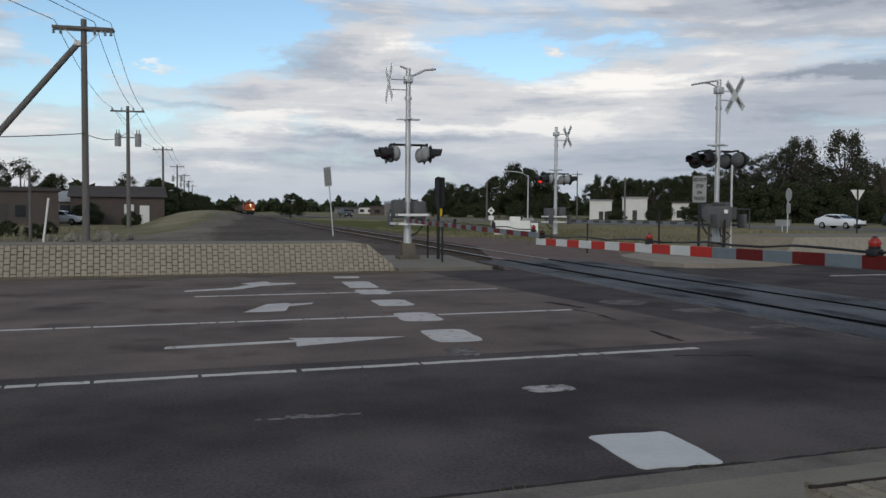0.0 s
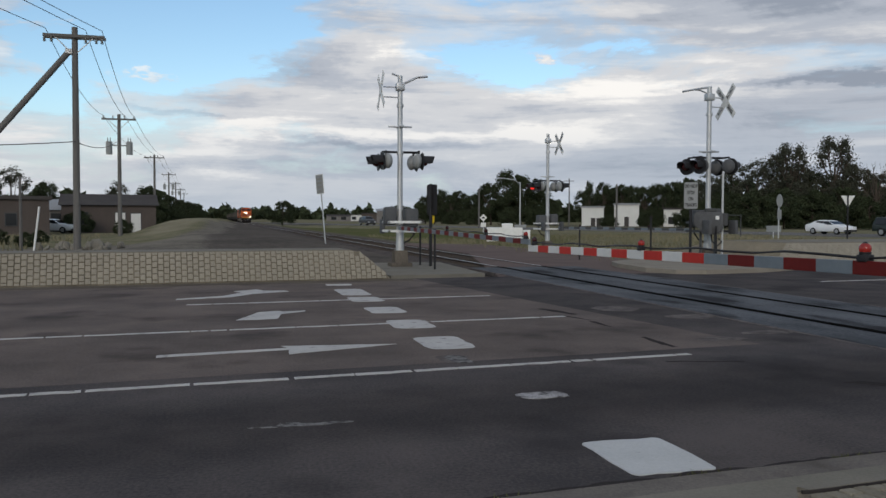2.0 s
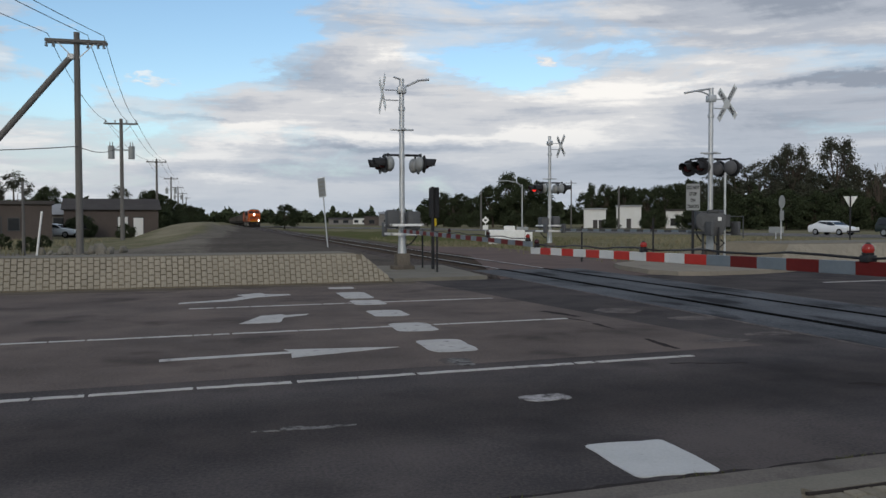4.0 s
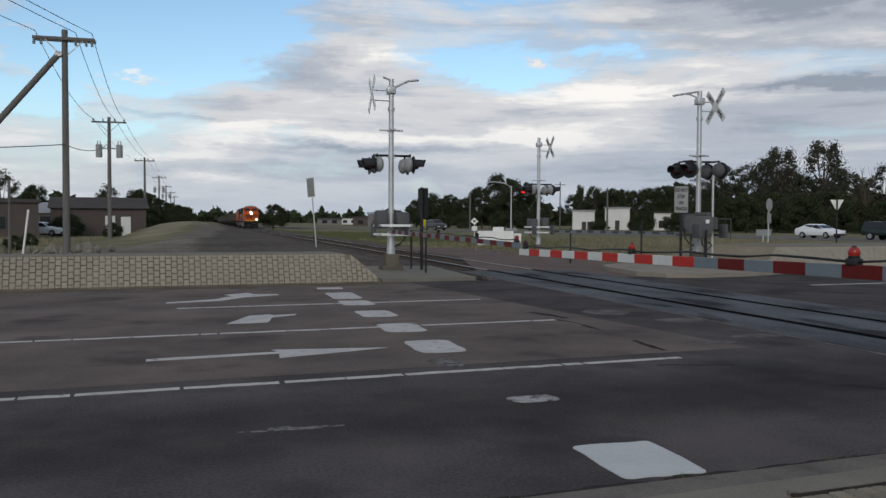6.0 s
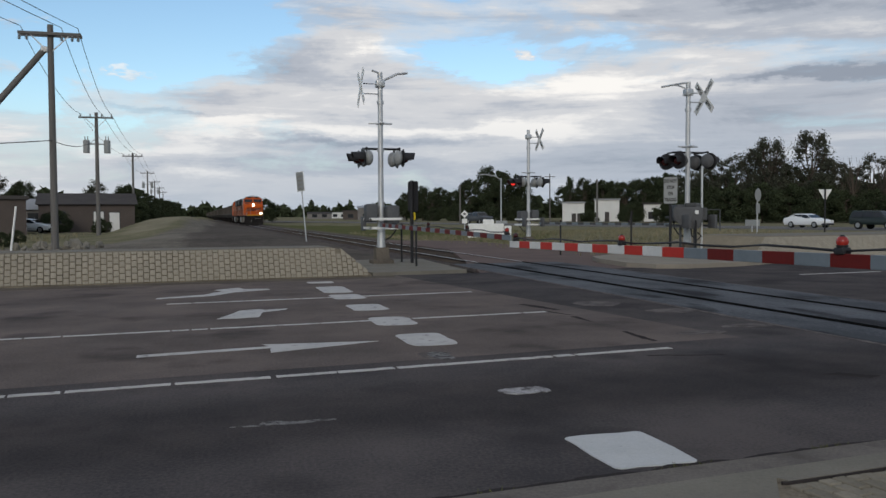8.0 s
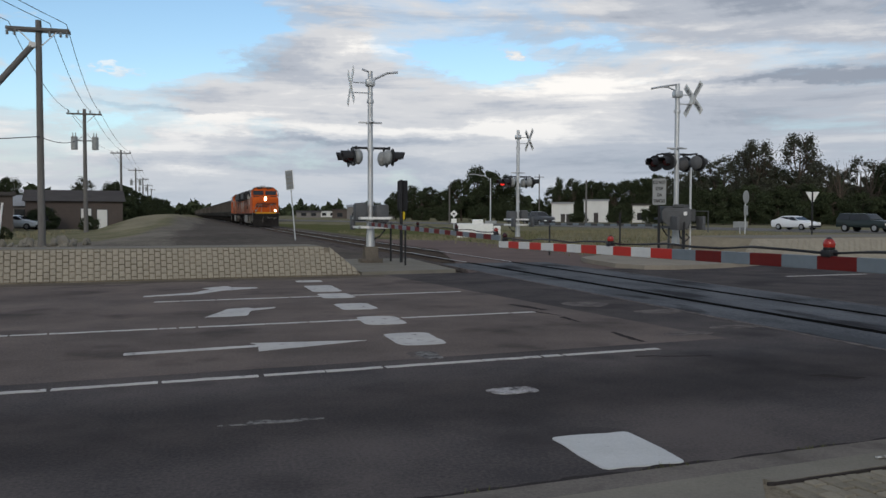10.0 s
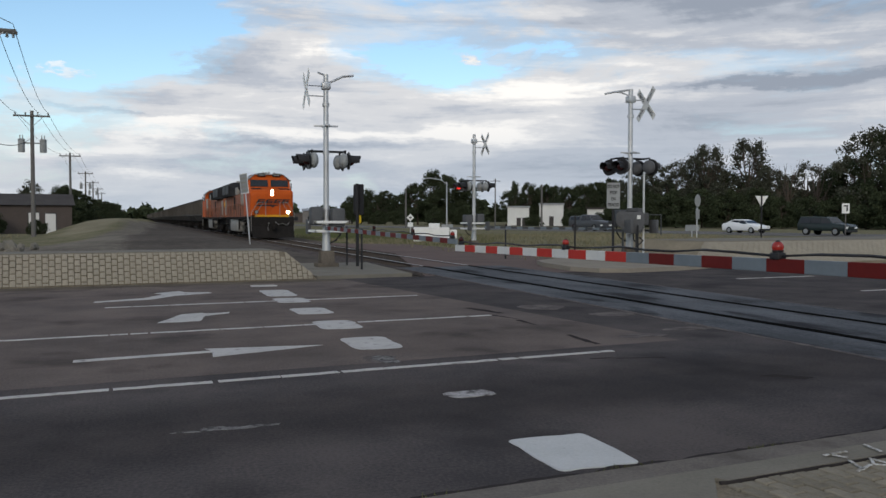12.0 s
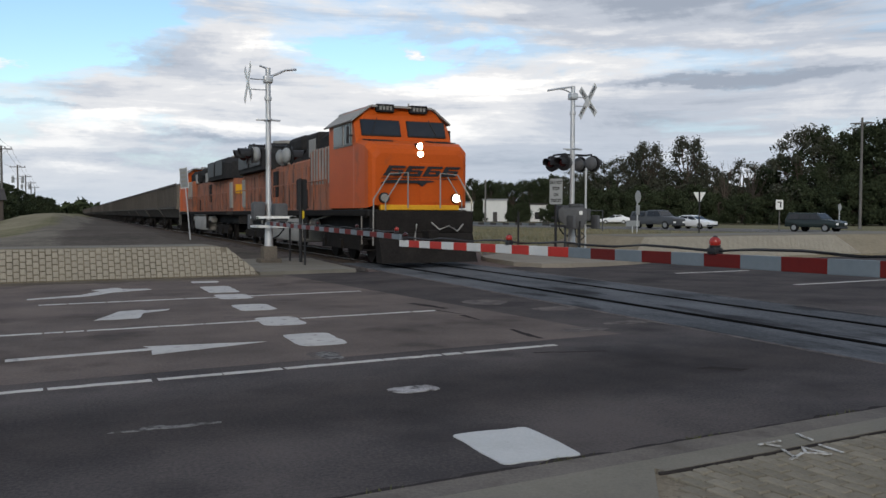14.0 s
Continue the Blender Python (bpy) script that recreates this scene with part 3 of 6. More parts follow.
# kerb and walk where the camera stands
slab("gutter", M["gutter"], ragged([(-40, 3.866), (60, 3.866), (60, 4.10), (-40, 4.10)], 0.5, 0.008), -0.3, 0.018, "stained concrete gutter along the street", "kerb", RM)
slab("kerb", M["concrete"], [(-40, 3.70), (3.44, 3.70), (3.46, 3.64), (60, 3.61), (60, 3.86), (-40, 3.86)], -0.3, 0.026, "weathered concrete kerb", "kerb", RM)
slab("walk_joint", M["tar"], ragged([(3.40, 3.620), (3.46, 3.606), (8, 3.594), (8, 3.604), (3.46, 3.618), (3.40, 3.636)], 0.06, 0.010), -0.1, 0.030, "dark ragged joint between kerb and bricks", "kerb", RM)
slab("walk_concrete", M["concrete"], [(-40, -6), (-4.62, -6), (3.41, 3.685), (-40, 3.685)], -0.3, 0.034, "concrete walk ramp at the kerb", "pavement", RM)
slab("kerb_joint", M["tar"], ragged([(-40, 4.085), (60, 4.085), (60, 4.165), (-40, 4.165)], 0.07, 0.07), -0.2, 0.006, "dark dirty joint along the kerb", "kerb", RM)
walk_bed = slab("walk_bed", M["mortar"], [(-4.64, -6), (40, -6), (40, 3.60), (3.39, 3.66)], -0.3, 0.012, "brick walk beside the kerb", "pavement", RM)

# ballast bed and rails
bm = bmesh.new()
prof = [(-2.9, -0.35), (-1.75, -0.06), (1.75, -0.06), (2.9, -0.35)]
vs = prism(bm, [(TRACK_X + a, b) for a, b in prof], 24.5, 1500, "y")
structure("track_bed", bm, M["ballast"], "grey-brown ballast bed of the railway track", "ballast")
bm = bmesh.new()
prism(bm, [(TRACK_X + a, b) for a, b in prof], -300, 3.0, "y")
structure("track_bed_behind", bm, M["ballast"], "grey-brown ballast bed of the railway track", "ballast")


def rail(x):
    r = tagged(new("rail"), "rusty steel rail with a polished head", "rail", "rails of the track")
    r.location = (x, 0, 0)
    bm = bmesh.new()
    prism(bm, [(-0.07, -0.17), (0.07, -0.17), (0.07, -0.15), (0.012, -0.13), (0.012, -0.045), (0.037, -0.035), (0.037, 0.008), (-0.037, 0.008), (-0.037, -0.035), (-0.012, -0.045), (-0.012, -0.13), (-0.07, -0.15)], -300, 1500, "y")
    part("rail_body", bm, M["rail"], r, smooth=False)
    # the head is near black as far as the crossing reaches
    bm = bmesh.new()
    prism(bm, [(-0.030, 0.008), (0.030, 0.008), (0.024, 0.014), (-0.024, 0.014)], -300, 25.4, "y")
    part("rail_head", bm, M["railtop"], r, "black running surface in the crossing", smooth=False)
    bm = bmesh.new()
    prism(bm, [(-0.034, 0.008), (0.034, 0.008), (0.028, 0.014), (-0.028, 0.014)], 25.4, 1500, "y")
    part("rail_head", bm, M["shine"], r, "polished running surface", smooth=False)


rail(TRACK_X - 0.75)
rail(TRACK_X + 0.75)

# concrete panels of the crossing, with flangeways
for x0, x1 in ((-1.75, -0.83), (-0.63, 0.63), (0.83, 1.75)):
    pb = tagged(new("crossing_panels"), "dark stained concrete crossing panels between the rails", "panel", kind="structure")
    for k in range(9):
        y0 = 3.1 + k * 2.44
        bm = bmesh.new()
        box(bm, TRACK_X + x0, TRACK_X + x1, y0 + 0.012, y0 + 2.428, -0.2, 0.006, bevel=0.012)
        part("panel", bm, M["panel"], pb, smooth=False)
# no open recess here: flat black strips paint the shade inside the flangeways
for x0, x1 in ((-0.73, -0.635), (-0.82, -0.785), (0.68, 0.73), (0.785, 0.80)):
    slab("flangeway", M["seal"], ragged([(TRACK_X + x0, 3.0), (TRACK_X + x1, 3.0), (TRACK_X + x1, 25.2), (TRACK_X + x0, 25.2)], 0.4, 0.012), -0.1, 0.0085, "black strip painted as the flangeway's shade beside the rail", "panel")

for x0, x1 in ((-1.83, -1.752), (1.752, 1.80)):
    slab("panel_edge", M["scuff"], ragged([(TRACK_X + x0, 3.0), (TRACK_X + x1, 3.0), (TRACK_X + x1, 25.0), (TRACK_X + x0, 25.0)], 0.3, 0.03), -0.1, 0.005, "pale worn edge along the crossing panels", "panel")

# ties beyond the crossing
ties = tagged(new("ties"), "weathered wooden ties of the track", "tie", kind="structure")
bm = bmesh.new()
box(bm, -1.3, 1.3, -0.11, 0.11, -0.2, -0.045, bevel=0.01)
tie_me = mesh_of("tie", bm, M["tie"])
for k in range(140):
    o = new("tie", tie_me)
    o.parent = ties
    o.matrix_basis = pose(TRACK_X + random.uniform(-.03, .03), 25.8 + 0.5 * k, random.uniform(-.008, .004), 0, 0, random.uniform(-1, 1))

# highway beyond
HM = pose(59, 68, 0.03, 0, 0, 11.3)
slab("highway", M["highway"], [(-4.5, -700), (9.0, -700), (9.0, 900), (-4.5, 900)], -0.4, 0.0, "pale grey asphalt highway beyond the field", "road", HM)
for x, w in ((-4.1, 0.12), (2.2, 0.12), (8.6, 0.12)):
    slab("edge_line", M["thinpaint"], [(x, -300), (x + w, -300), (x + w, 400), (x, 400)], 0.0, 0.006, "thin worn line along the highway", "road marking", HM)

# ---- markings ----


def marking(name, pts, label, material="paint", m=None, step=0.12, amp=0.025, z=0.006):
    """Paint on the road, with a slightly uneven rim."""
    return slab(name, M[material], ragged(pts, step, amp, random.random() * 50), 0.0, z, label, "road marking", m)


def rounded(x0, x1, y0, y1, skew=0.0, r=0.12):
    pts = []
    for cx, cy, a0 in ((x1 - r, y1 - r, 0), (x0 + r, y1 - r, 90), (x0 + r, y0 + r, 180), (x1 - r, y0 + r, 270)):
        for a in (0, 30, 60, 90):
            pts.append((cx + r * math.cos(radians(a0 + a)), cy + r * math.sin(radians(a0 + a)) + skew * (cx - x0)))
    return pts


for y0, y1, mt, xo in ((4.46, 5.22, "fresh", 0.0), (9.40, 10.42, "paint", 0.02), (11.30, 12.26, "paint", 0.03), (13.20, 14.15, "paint", 0.04),
                       (15.15, 16.05, "paint", 0.05), (16.45, 17.95, "paint", 0.05), (18.9, 19.4, "paint", 0.05)):
    marking("crosswalk_bar", rounded(2.35 + xo, 2.93 + xo, y0, y1, 0, 0.05 if y0 < 5 else 0.14), "white painted crosswalk bar on the asphalt", mt)
marking("crosswalk_bar", rounded(2.44, 2.90, 6.62, 6.86), "worn crosswalk bar nearly scraped off", "thinpaint", amp=0.06)
marking("crosswalk_bar", rounded(2.38, 2.62, 8.45, 8.95), "worn crosswalk bar nearly scraped off", "smear", amp=0.06)
for x, y, a, b in ((0.36, 6.17, 0.16, 0.018), (0.62, 6.20, 0.22, 0.040), (0.86, 6.21, 0.12, 0.028), (0.52, 6.26, 0.08, 0.014)):
    marking("scraped_mark", [(x + a * math.cos(k * 0.5236), y + b * math.sin(k * 0.5236)) for k in range(12)], "scraped remains of a white line", "smear", None, 0.03, 0.03, 0.003)

# lane lines, broken by cracks
for n0, s0, s1, w in ((7.93, -14, 5.85, 0.092), (11.66, -14, 6.25, 0.10), (15.28, 0.85, 6.55, 0.11)):
    s = s0
    while s < s1:
        e = min(s1, s + random.choice((0.25, 0.45, 0.6, 0.9, 1.3)))
        gap = random.uniform(0.012, 0.05)
        marking("lane_line", [(s, n0 - w / 2), (e - gap, n0 - w / 2), (e - gap, n0 + w / 2), (s, n0 + w / 2)], "white lane line broken by cracks", "paint", RM, 0.09, 0.022, 0.0055)
        s = e
for n0, s0, s1 in ((16.23, 15.73, 18.36), (12.40, 15.48, 21.56)):
    marking("lane_line", [(s0, n0), (s1, n0), (s1, n0 + 0.1), (s0, n0 + 0.1)], "white lane line beyond the track", "paint", RM, 0.3, 0.012, 0.0055)
# arrows: straight on, and two that turn
marking("lane_arrow", [(-0.62, 9.56), (0.80, 9.78), (0.78, 9.45), (2.09, 9.93), (0.74, 10.08), (0.80, 9.92), (-0.62, 9.72)], "white straight arrow painted in the lane", "paint", None, 0.1, 0.012)
marking("turn_arrow", [(0.29, 12.82), (0.61, 12.80), (0.88, 12.87), (1.00, 13.50), (1.38, 13.78), (1.41, 13.93), (1.04, 13.82), (0.98, 13.96), (0.66, 13.84), (0.52, 13.41)], "worn white turn arrow painted in the lane", "paint", None, 0.1, 0.02)
marking("turn_arrow", [(-0.70, 16.25), (0.30, 16.60), (0.70, 17.2), (1.45, 17.62), (1.40, 17.85), (0.95, 17.95), (0.85, 18.3), (0.35, 17.9), (0.50, 17.55), (0.15, 16.9), (-0.70, 16.45)], "white turn arrow painted in the lane", "paint", None, 0.1, 0.02)
# sealed cracks and patches in the asphalt
for pts in ([(5.18, 13.25), (5.30, 12.75), (5.42, 12.35), (5.54, 12.32), (5.44, 12.85), (5.32, 13.3)], [(5.28, 11.45), (5.30, 10.82), (5.36, 10.80), (5.36, 11.45)],
            [(5.22, 9.80), (5.18, 9.35), (5.17, 8.95), (5.25, 8.93), (5.27, 9.40), (5.30, 9.80)], [(5.20, 12.2), (5.36, 11.6), (5.40, 11.6), (5.26, 12.2)],
            [(5.6, 6.6), (5.9, 6.3), (6.05, 6.35), (5.8, 6.62)], [(4.6, 8.0), (5.4, 7.8), (5.4, 7.83), (4.6, 8.03)]):
    marking("crack_seal", pts, "old tarred crack in the asphalt", "tar", None, 0.1, 0.06, 0.0035)

# pale scuffs where the old surface shows
for x, y, a, b in ((6.1, 9.4, 0.38, 0.15), (7.1, 9.8, 0.4, 0.16), (7.1, 11.7, 0.35, 0.3), (6.5, 13.0, 0.4, 0.4), (2.46, 8.75, 0.2, 0.24)):
    marking("scuff", [(x + a * math.cos(k * 0.5236), y + b * math.sin(k * 0.5236)) for k in range(12)], "pale scuffed patch of old asphalt", "scuff", None, 0.06, 0.10, 0.003)

SPRAY = [((4.00, 4.11), (4.20, 4.13)), ((4.05, 4.12), (4.10, 4.02)), ((4.44, 4.22), (4.41, 4.06)), ((4.06, 3.97), (3.99, 3.79)), ((3.93, 3.78), (4.12, 3.86)), ((4.22, 3.96), (4.14, 3.86)), ((4.22, 3.94), (4.25, 3.77)), ((4.14, 3.85), (4.25, 3.77)), ((4.36, 3.96), (4.35, 3.76))]
# bricks of the walk
bm = bmesh.new()
box(bm, -0.046, 0.046, -0.096, 0.096, -0.05, 0.014, bevel=0.012)
wb_me = mesh_of("brick", bm, M["walkbrick"])
bm = bmesh.new()
box(bm, -0.046, 0.046, -0.046, 0.046, -0.05, 0.014, bevel=0.012)
wb_half = mesh_of("brick", bm, M["walkbrick"])
for i in range(44):
    for j in range(7):
        s = 2.75 + i * 0.1
        n = 3.49 - j * 0.2 - (0.1 if i % 2 else 0.0)
        if s < 3.44 - (3.64 - n - 0.05) * 0.83 + 0.03 or n < 2.4:
            continue
        o = new("brick", wb_me)
        o.parent = walk_bed
        if j == 0 and i % 2:
            hb = new("brick", wb_half)
            hb.parent = walk_bed
            hb.matrix_basis = RM @ pose(s, n + 0.148, 0.018 + random.uniform(-0.005, 0.004))
        o.matrix_basis = RM @ pose(s, n, 0.018 + random.uniform(-0.005, 0.004), random.uniform(-1.2, 1.2), random.uniform(-1.2, 1.2), random.uniform(-1, 1))
# survey marks sprayed on kerb and bricks
for a, b in SPRAY:
    d = Vector(b) - Vector(a)
    nrm = Vector((-d.y, d.x)).normalized() * 0.009
    pts = [tuple(Vector(a) - nrm), tuple(Vector(b) - nrm), tuple(Vector(b) + nrm), tuple(Vector(a) + nrm)]
    slab("spray_mark", M["spray"], ragged(pts, 0.03, 0.004), 0.036, 0.0425, "faded white survey mark sprayed on the kerb", "marking")

# ---- raised brick islands ----


def island(s0, s1, n0, n1, h, run, e, name, flip=1, columns=60, core="mortar"):
    """A raised island with a brick-paved slope towards the street and slanting ends."""
    isl = tagged(new(name), "raised island with a pale brick-paved slope beside the street", "island", kind="structure")
    isl.matrix_basis = RM
    bm = bmesh.new()
    lo = [(s0, n0, -0.2), (s1, n0, -0.2), (s1, n1, -0.2), (s0, n1, -0.2)]
    rings = [lo, [(s0, n0, 0.02), (s1, n0, 0.02), (s1, n1, 0.02), (s0, n1, 0.02)],
             [(s0 + e * .9, n0 + run * .9, h * .95), (s1 - e * .9, n0 + run * .9, h * .95), (s1 - e * .9, n1 - run * .9, h * .95), (s0 + e * .9, n1 - run * .9, h * .95)],
             [(s0 + e * 1.2, n0 + run * 1.15, h), (s1 - e * 1.2, n0 + run * 1.15, h), (s1 - e * 1.2, n1 - run * 1.15, h), (s0 + e * 1.2, n1 - run * 1.15, h)]]
    rings = [[bm.verts.new(p) for p in r] for r in rings]
    for a, b in zip(rings, rings[1:]):
        for i in range(4):
            bm.faces.new((a[i], a[(i + 1) % 4], b[(i + 1) % 4], b[i]))
    bm.faces.new(rings[-1])
    part("island_core", bm, M[core], isl, smooth=False)
    boxes("island_top", M["concrete"], isl, (s0 + e * 1.15, s1 - e * 1.15, n0 + run * 1.12, n1 - run * 1.12, h * 0.8, h + 0.008), bevel=0.006, label="smooth pale concrete cap")
    # bricks stand on end up the slope, joints staggered
    slope = math.atan2(h * 0.95 - 0.02, run * 0.9)
    ln = math.hypot(h * 0.95 - 0.02, run * 0.9) + 0.03
    w, rows = 0.128, 5
    L = ln / rows
    bm = bmesh.new()
    box(bm, -w / 2 + 0.009, w / 2 - 0.009, 0.009, L - 0.009, -0.03, 0.02, bevel=0.008)
    full = mesh_of("brick", bm, M["brick"])
    bm = bmesh.new()
    box(bm, -w / 2 + 0.009, w / 2 - 0.009, 0.009, L / 2 - 0.009, -0.03, 0.02, bevel=0.008)
    half = mesh_of("brick", bm, M["brick"])
    n = int((s1 - s0) / w)
    singles, rest = 0, []
    order = range(n - 1, max(-1, n - 1 - columns), -1) if flip > 0 else range(0, min(n, columns))
    for c in order:
        s = s0 + (c + 0.5) * w
        room = min((s - s0), (s1 - s)) / e * ln
        offs = [(k * L, full) for k in range(rows)] if c % 2 else [(0, half)] + [((k + 0.5) * L, full) for k in range(rows - 1)] + [((rows - 0.5) * L, half)]
        for d, me in offs:
            if d + (L if me is full else L / 2) > min(ln, room) + (0.1 if room > ln else 0.0):
                continue
            m = Matrix.Translation((s, n0, 0.02)) @ pose(0, 0, 0, math.degrees(slope), 0, 0) @ Matrix.Translation((0, d, random.uniform(-0.004, 0.004)))
            if singles >= 300:
                rest.append((me, m))
                continue
            o = new("brick", me)
            o.parent, o.matrix_basis = isl, m
            singles += 1
        # the topmost piece of each end column is cut to the slanting edge
        if room < ln - 0.02:
            lo_d = max([0.0] + [d + (L if me is full else L / 2) for d, me in offs if d + (L if me is full else L / 2) <= min(ln, room)])
            ha, hb = (min(ln, max(0.0, min(q - s0, s1 - q)) / e * ln + 0.05) for q in (s - w / 2 + 0.009, s + w / 2 - 0.009))
            if max(ha, hb) - lo_d > 0.04:
                bm = bmesh.new()
                prism(bm, [(-w / 2 + 0.009, lo_d + 0.009), (w / 2 - 0.009, lo_d + 0.009), (w / 2 - 0.009, max(hb, lo_d + 0.014)), (-w / 2 + 0.009, max(ha, lo_d + 0.014))], -0.03, 0.02, "z")
                o = new("brick", mesh_of("brick", bm, M["brick"]))
                o.parent = isl
                o.matrix_basis = Matrix.Translation((s, n0, 0.02)) @ pose(0, 0, 0, math.degrees(slope), 0, 0)
    verts, faces = [], []
    for me, m in rest:
        k = len(verts)
        verts += [m @ v.co for v in me.vertices]
        faces += [[k + i for i in f.vertices] for f in me.polygons]
    me = bpy.data.meshes.new("far_bricks")
    me.from_pydata(verts, [], faces)
    me.materials.append(M["brick"])
    o = tagged(new("far_bricks", me), "more pale paving bricks of the slope", kind="stuff")
    o.parent = isl
    return isl


island(-16, 5.98, 20.25, 22.4, 0.72, 0.32, 0.8, "island_north", 1, 176)
island(18.6, 62, 21.2, 27.5, 0.74, 1.3, 1.6, "island_east", -1, 90, "sand")
slab("dust_strip", M["dust"], ragged([(-20, 19.3), (6.4, 19.6), (6.6, 20.24), (-20, 20.24)], 0.4, 0.25), 0.0, 0.0035, "pale dust washed against the island", "road", RM)

# concrete pads at the signals
slab("signal_pad", M["concrete"], ragged([(4.3, 21.1), (6.9, 21.5), (7.2, 27.4), (4.0, 27.4)], 0.5, 0.05), -0.3, 0.06, "dusty concrete pad round the signal", "pavement")
slab("signal_pad_east", M["paleslab"], ragged([(12.2, 24.4), (11.9, 22.0), (12.2, 20.9), (13.0, 20.6), (14.8, 20.9), (16.0, 21.4), (17.5, 22.2), (17.5, 27.0), (14.8, 27.6), (12.6, 25.6)], 0.5, 0.05), -0.3, 0.12, "pale concrete pad with a kerb beside the track", "pavement")

# ---- crossing signals ----


def disc(bm, centre, facing, r, depth, seg=20):
    """A round dish whose flat face looks along x (facing 1 or -1)."""
    x, y, z = centre
    rod(bm, (x - facing * depth / 2, y, z), (x + facing * depth / 2, y, z), r * 0.9, r, seg)


def lettering(text, size, material, parent, m, name="lettering", squeeze=1.0, bold=0.0):
    cu = bpy.data.curves.new(name, "FONT")
    cu.body, cu.size, cu.extrude, cu.offset = text, size, 0.004, bold
    cu.align_x, cu.align_y = "CENTER", "CENTER"
    tmp = bpy.data.objects.new("tmp", cu)
    scene.collection.objects.link(tmp)
    me = bpy.data.meshes.new_from_object(tmp.evaluated_get(bpy.context.evaluated_depsgraph_get()))
    bpy.data.objects.remove(tmp)
    me.transform(Matrix.Diagonal((squeeze, 1, 1, 1)))
    me.materials.clear()
    me.materials.append(material)
    ob = new(name, me)
    ob.parent = parent
    ob.matrix_basis = m
    return ob


def arm_meshes(arm, length, lamps, grey_from, lit, pair=None, step=0.406, sizes=(0.8, 0.8, 0.8)):
    n = int(length / step)
    for i in range(n):
        a = length - i * step
        hh = 0.047 + 0.006 * (1 - a / length)
        bm = bmesh.new()
        box(bm, -0.022, 0.022, -a, -(a - step), -hh, hh, bevel=0.004)
        # up to grey_from from the mast, stripes take the colours with shade in them
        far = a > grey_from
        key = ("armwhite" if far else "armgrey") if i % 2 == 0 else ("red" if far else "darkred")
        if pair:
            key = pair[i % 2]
        part("arm_stripe", bm, M[key], arm, {"dark": "dark stripe", "red": "red reflective stripe", "darkred": "red stripe shaded darker", "armwhite": "white stripe", "armgrey": "white stripe shaded to grey"}[key], smooth=False)
    bm = bmesh.new()
    pts = [(0.0, -(length - 0.2) * k / 24, 0.085 + 0.015 * math.sin(k * 1.9)) for k in range(25)]
    bent(bm, pts, 0.011, 5)
    part("cable", bm, M["black"], arm, "black lamp cable")
    for d, on, k in zip(lamps, lit, sizes):
        bm = bmesh.new()
        box(bm, -0.045 * k, 0.045 * k, -d - 0.055 * k, -d + 0.055 * k, 0.045, 0.045 + 0.06 * k, bevel=0.012 * k)
        rod(bm, (0, -d, 0.045 + 0.045 * k), (0, -d, 0.045 + 0.080 * k), 0.042 * k, 0.05 * k, 14)
        h = part("arm_lamp", bm, M["black"], arm, "black lamp housing")
        bm = bmesh.new()
        bmesh.ops.create_uvsphere(bm, u_segments=16, v_segments=10, radius=0.050 * k, matrix=Matrix.Translation((0, -d, 0.045 + 0.108 * k)))
        part("lens", bm, M["lens"] if on else M["lensoff"], h, "red lamp lens")
        bm = bmesh.new()
        rod(bm, (0, -d, 0.045 + 0.150 * k), (0, -d, 0.045 + 0.164 * k), 0.026 * k, 0.014 * k, 14)
        part("lamp_cap", bm, M["black"], h)


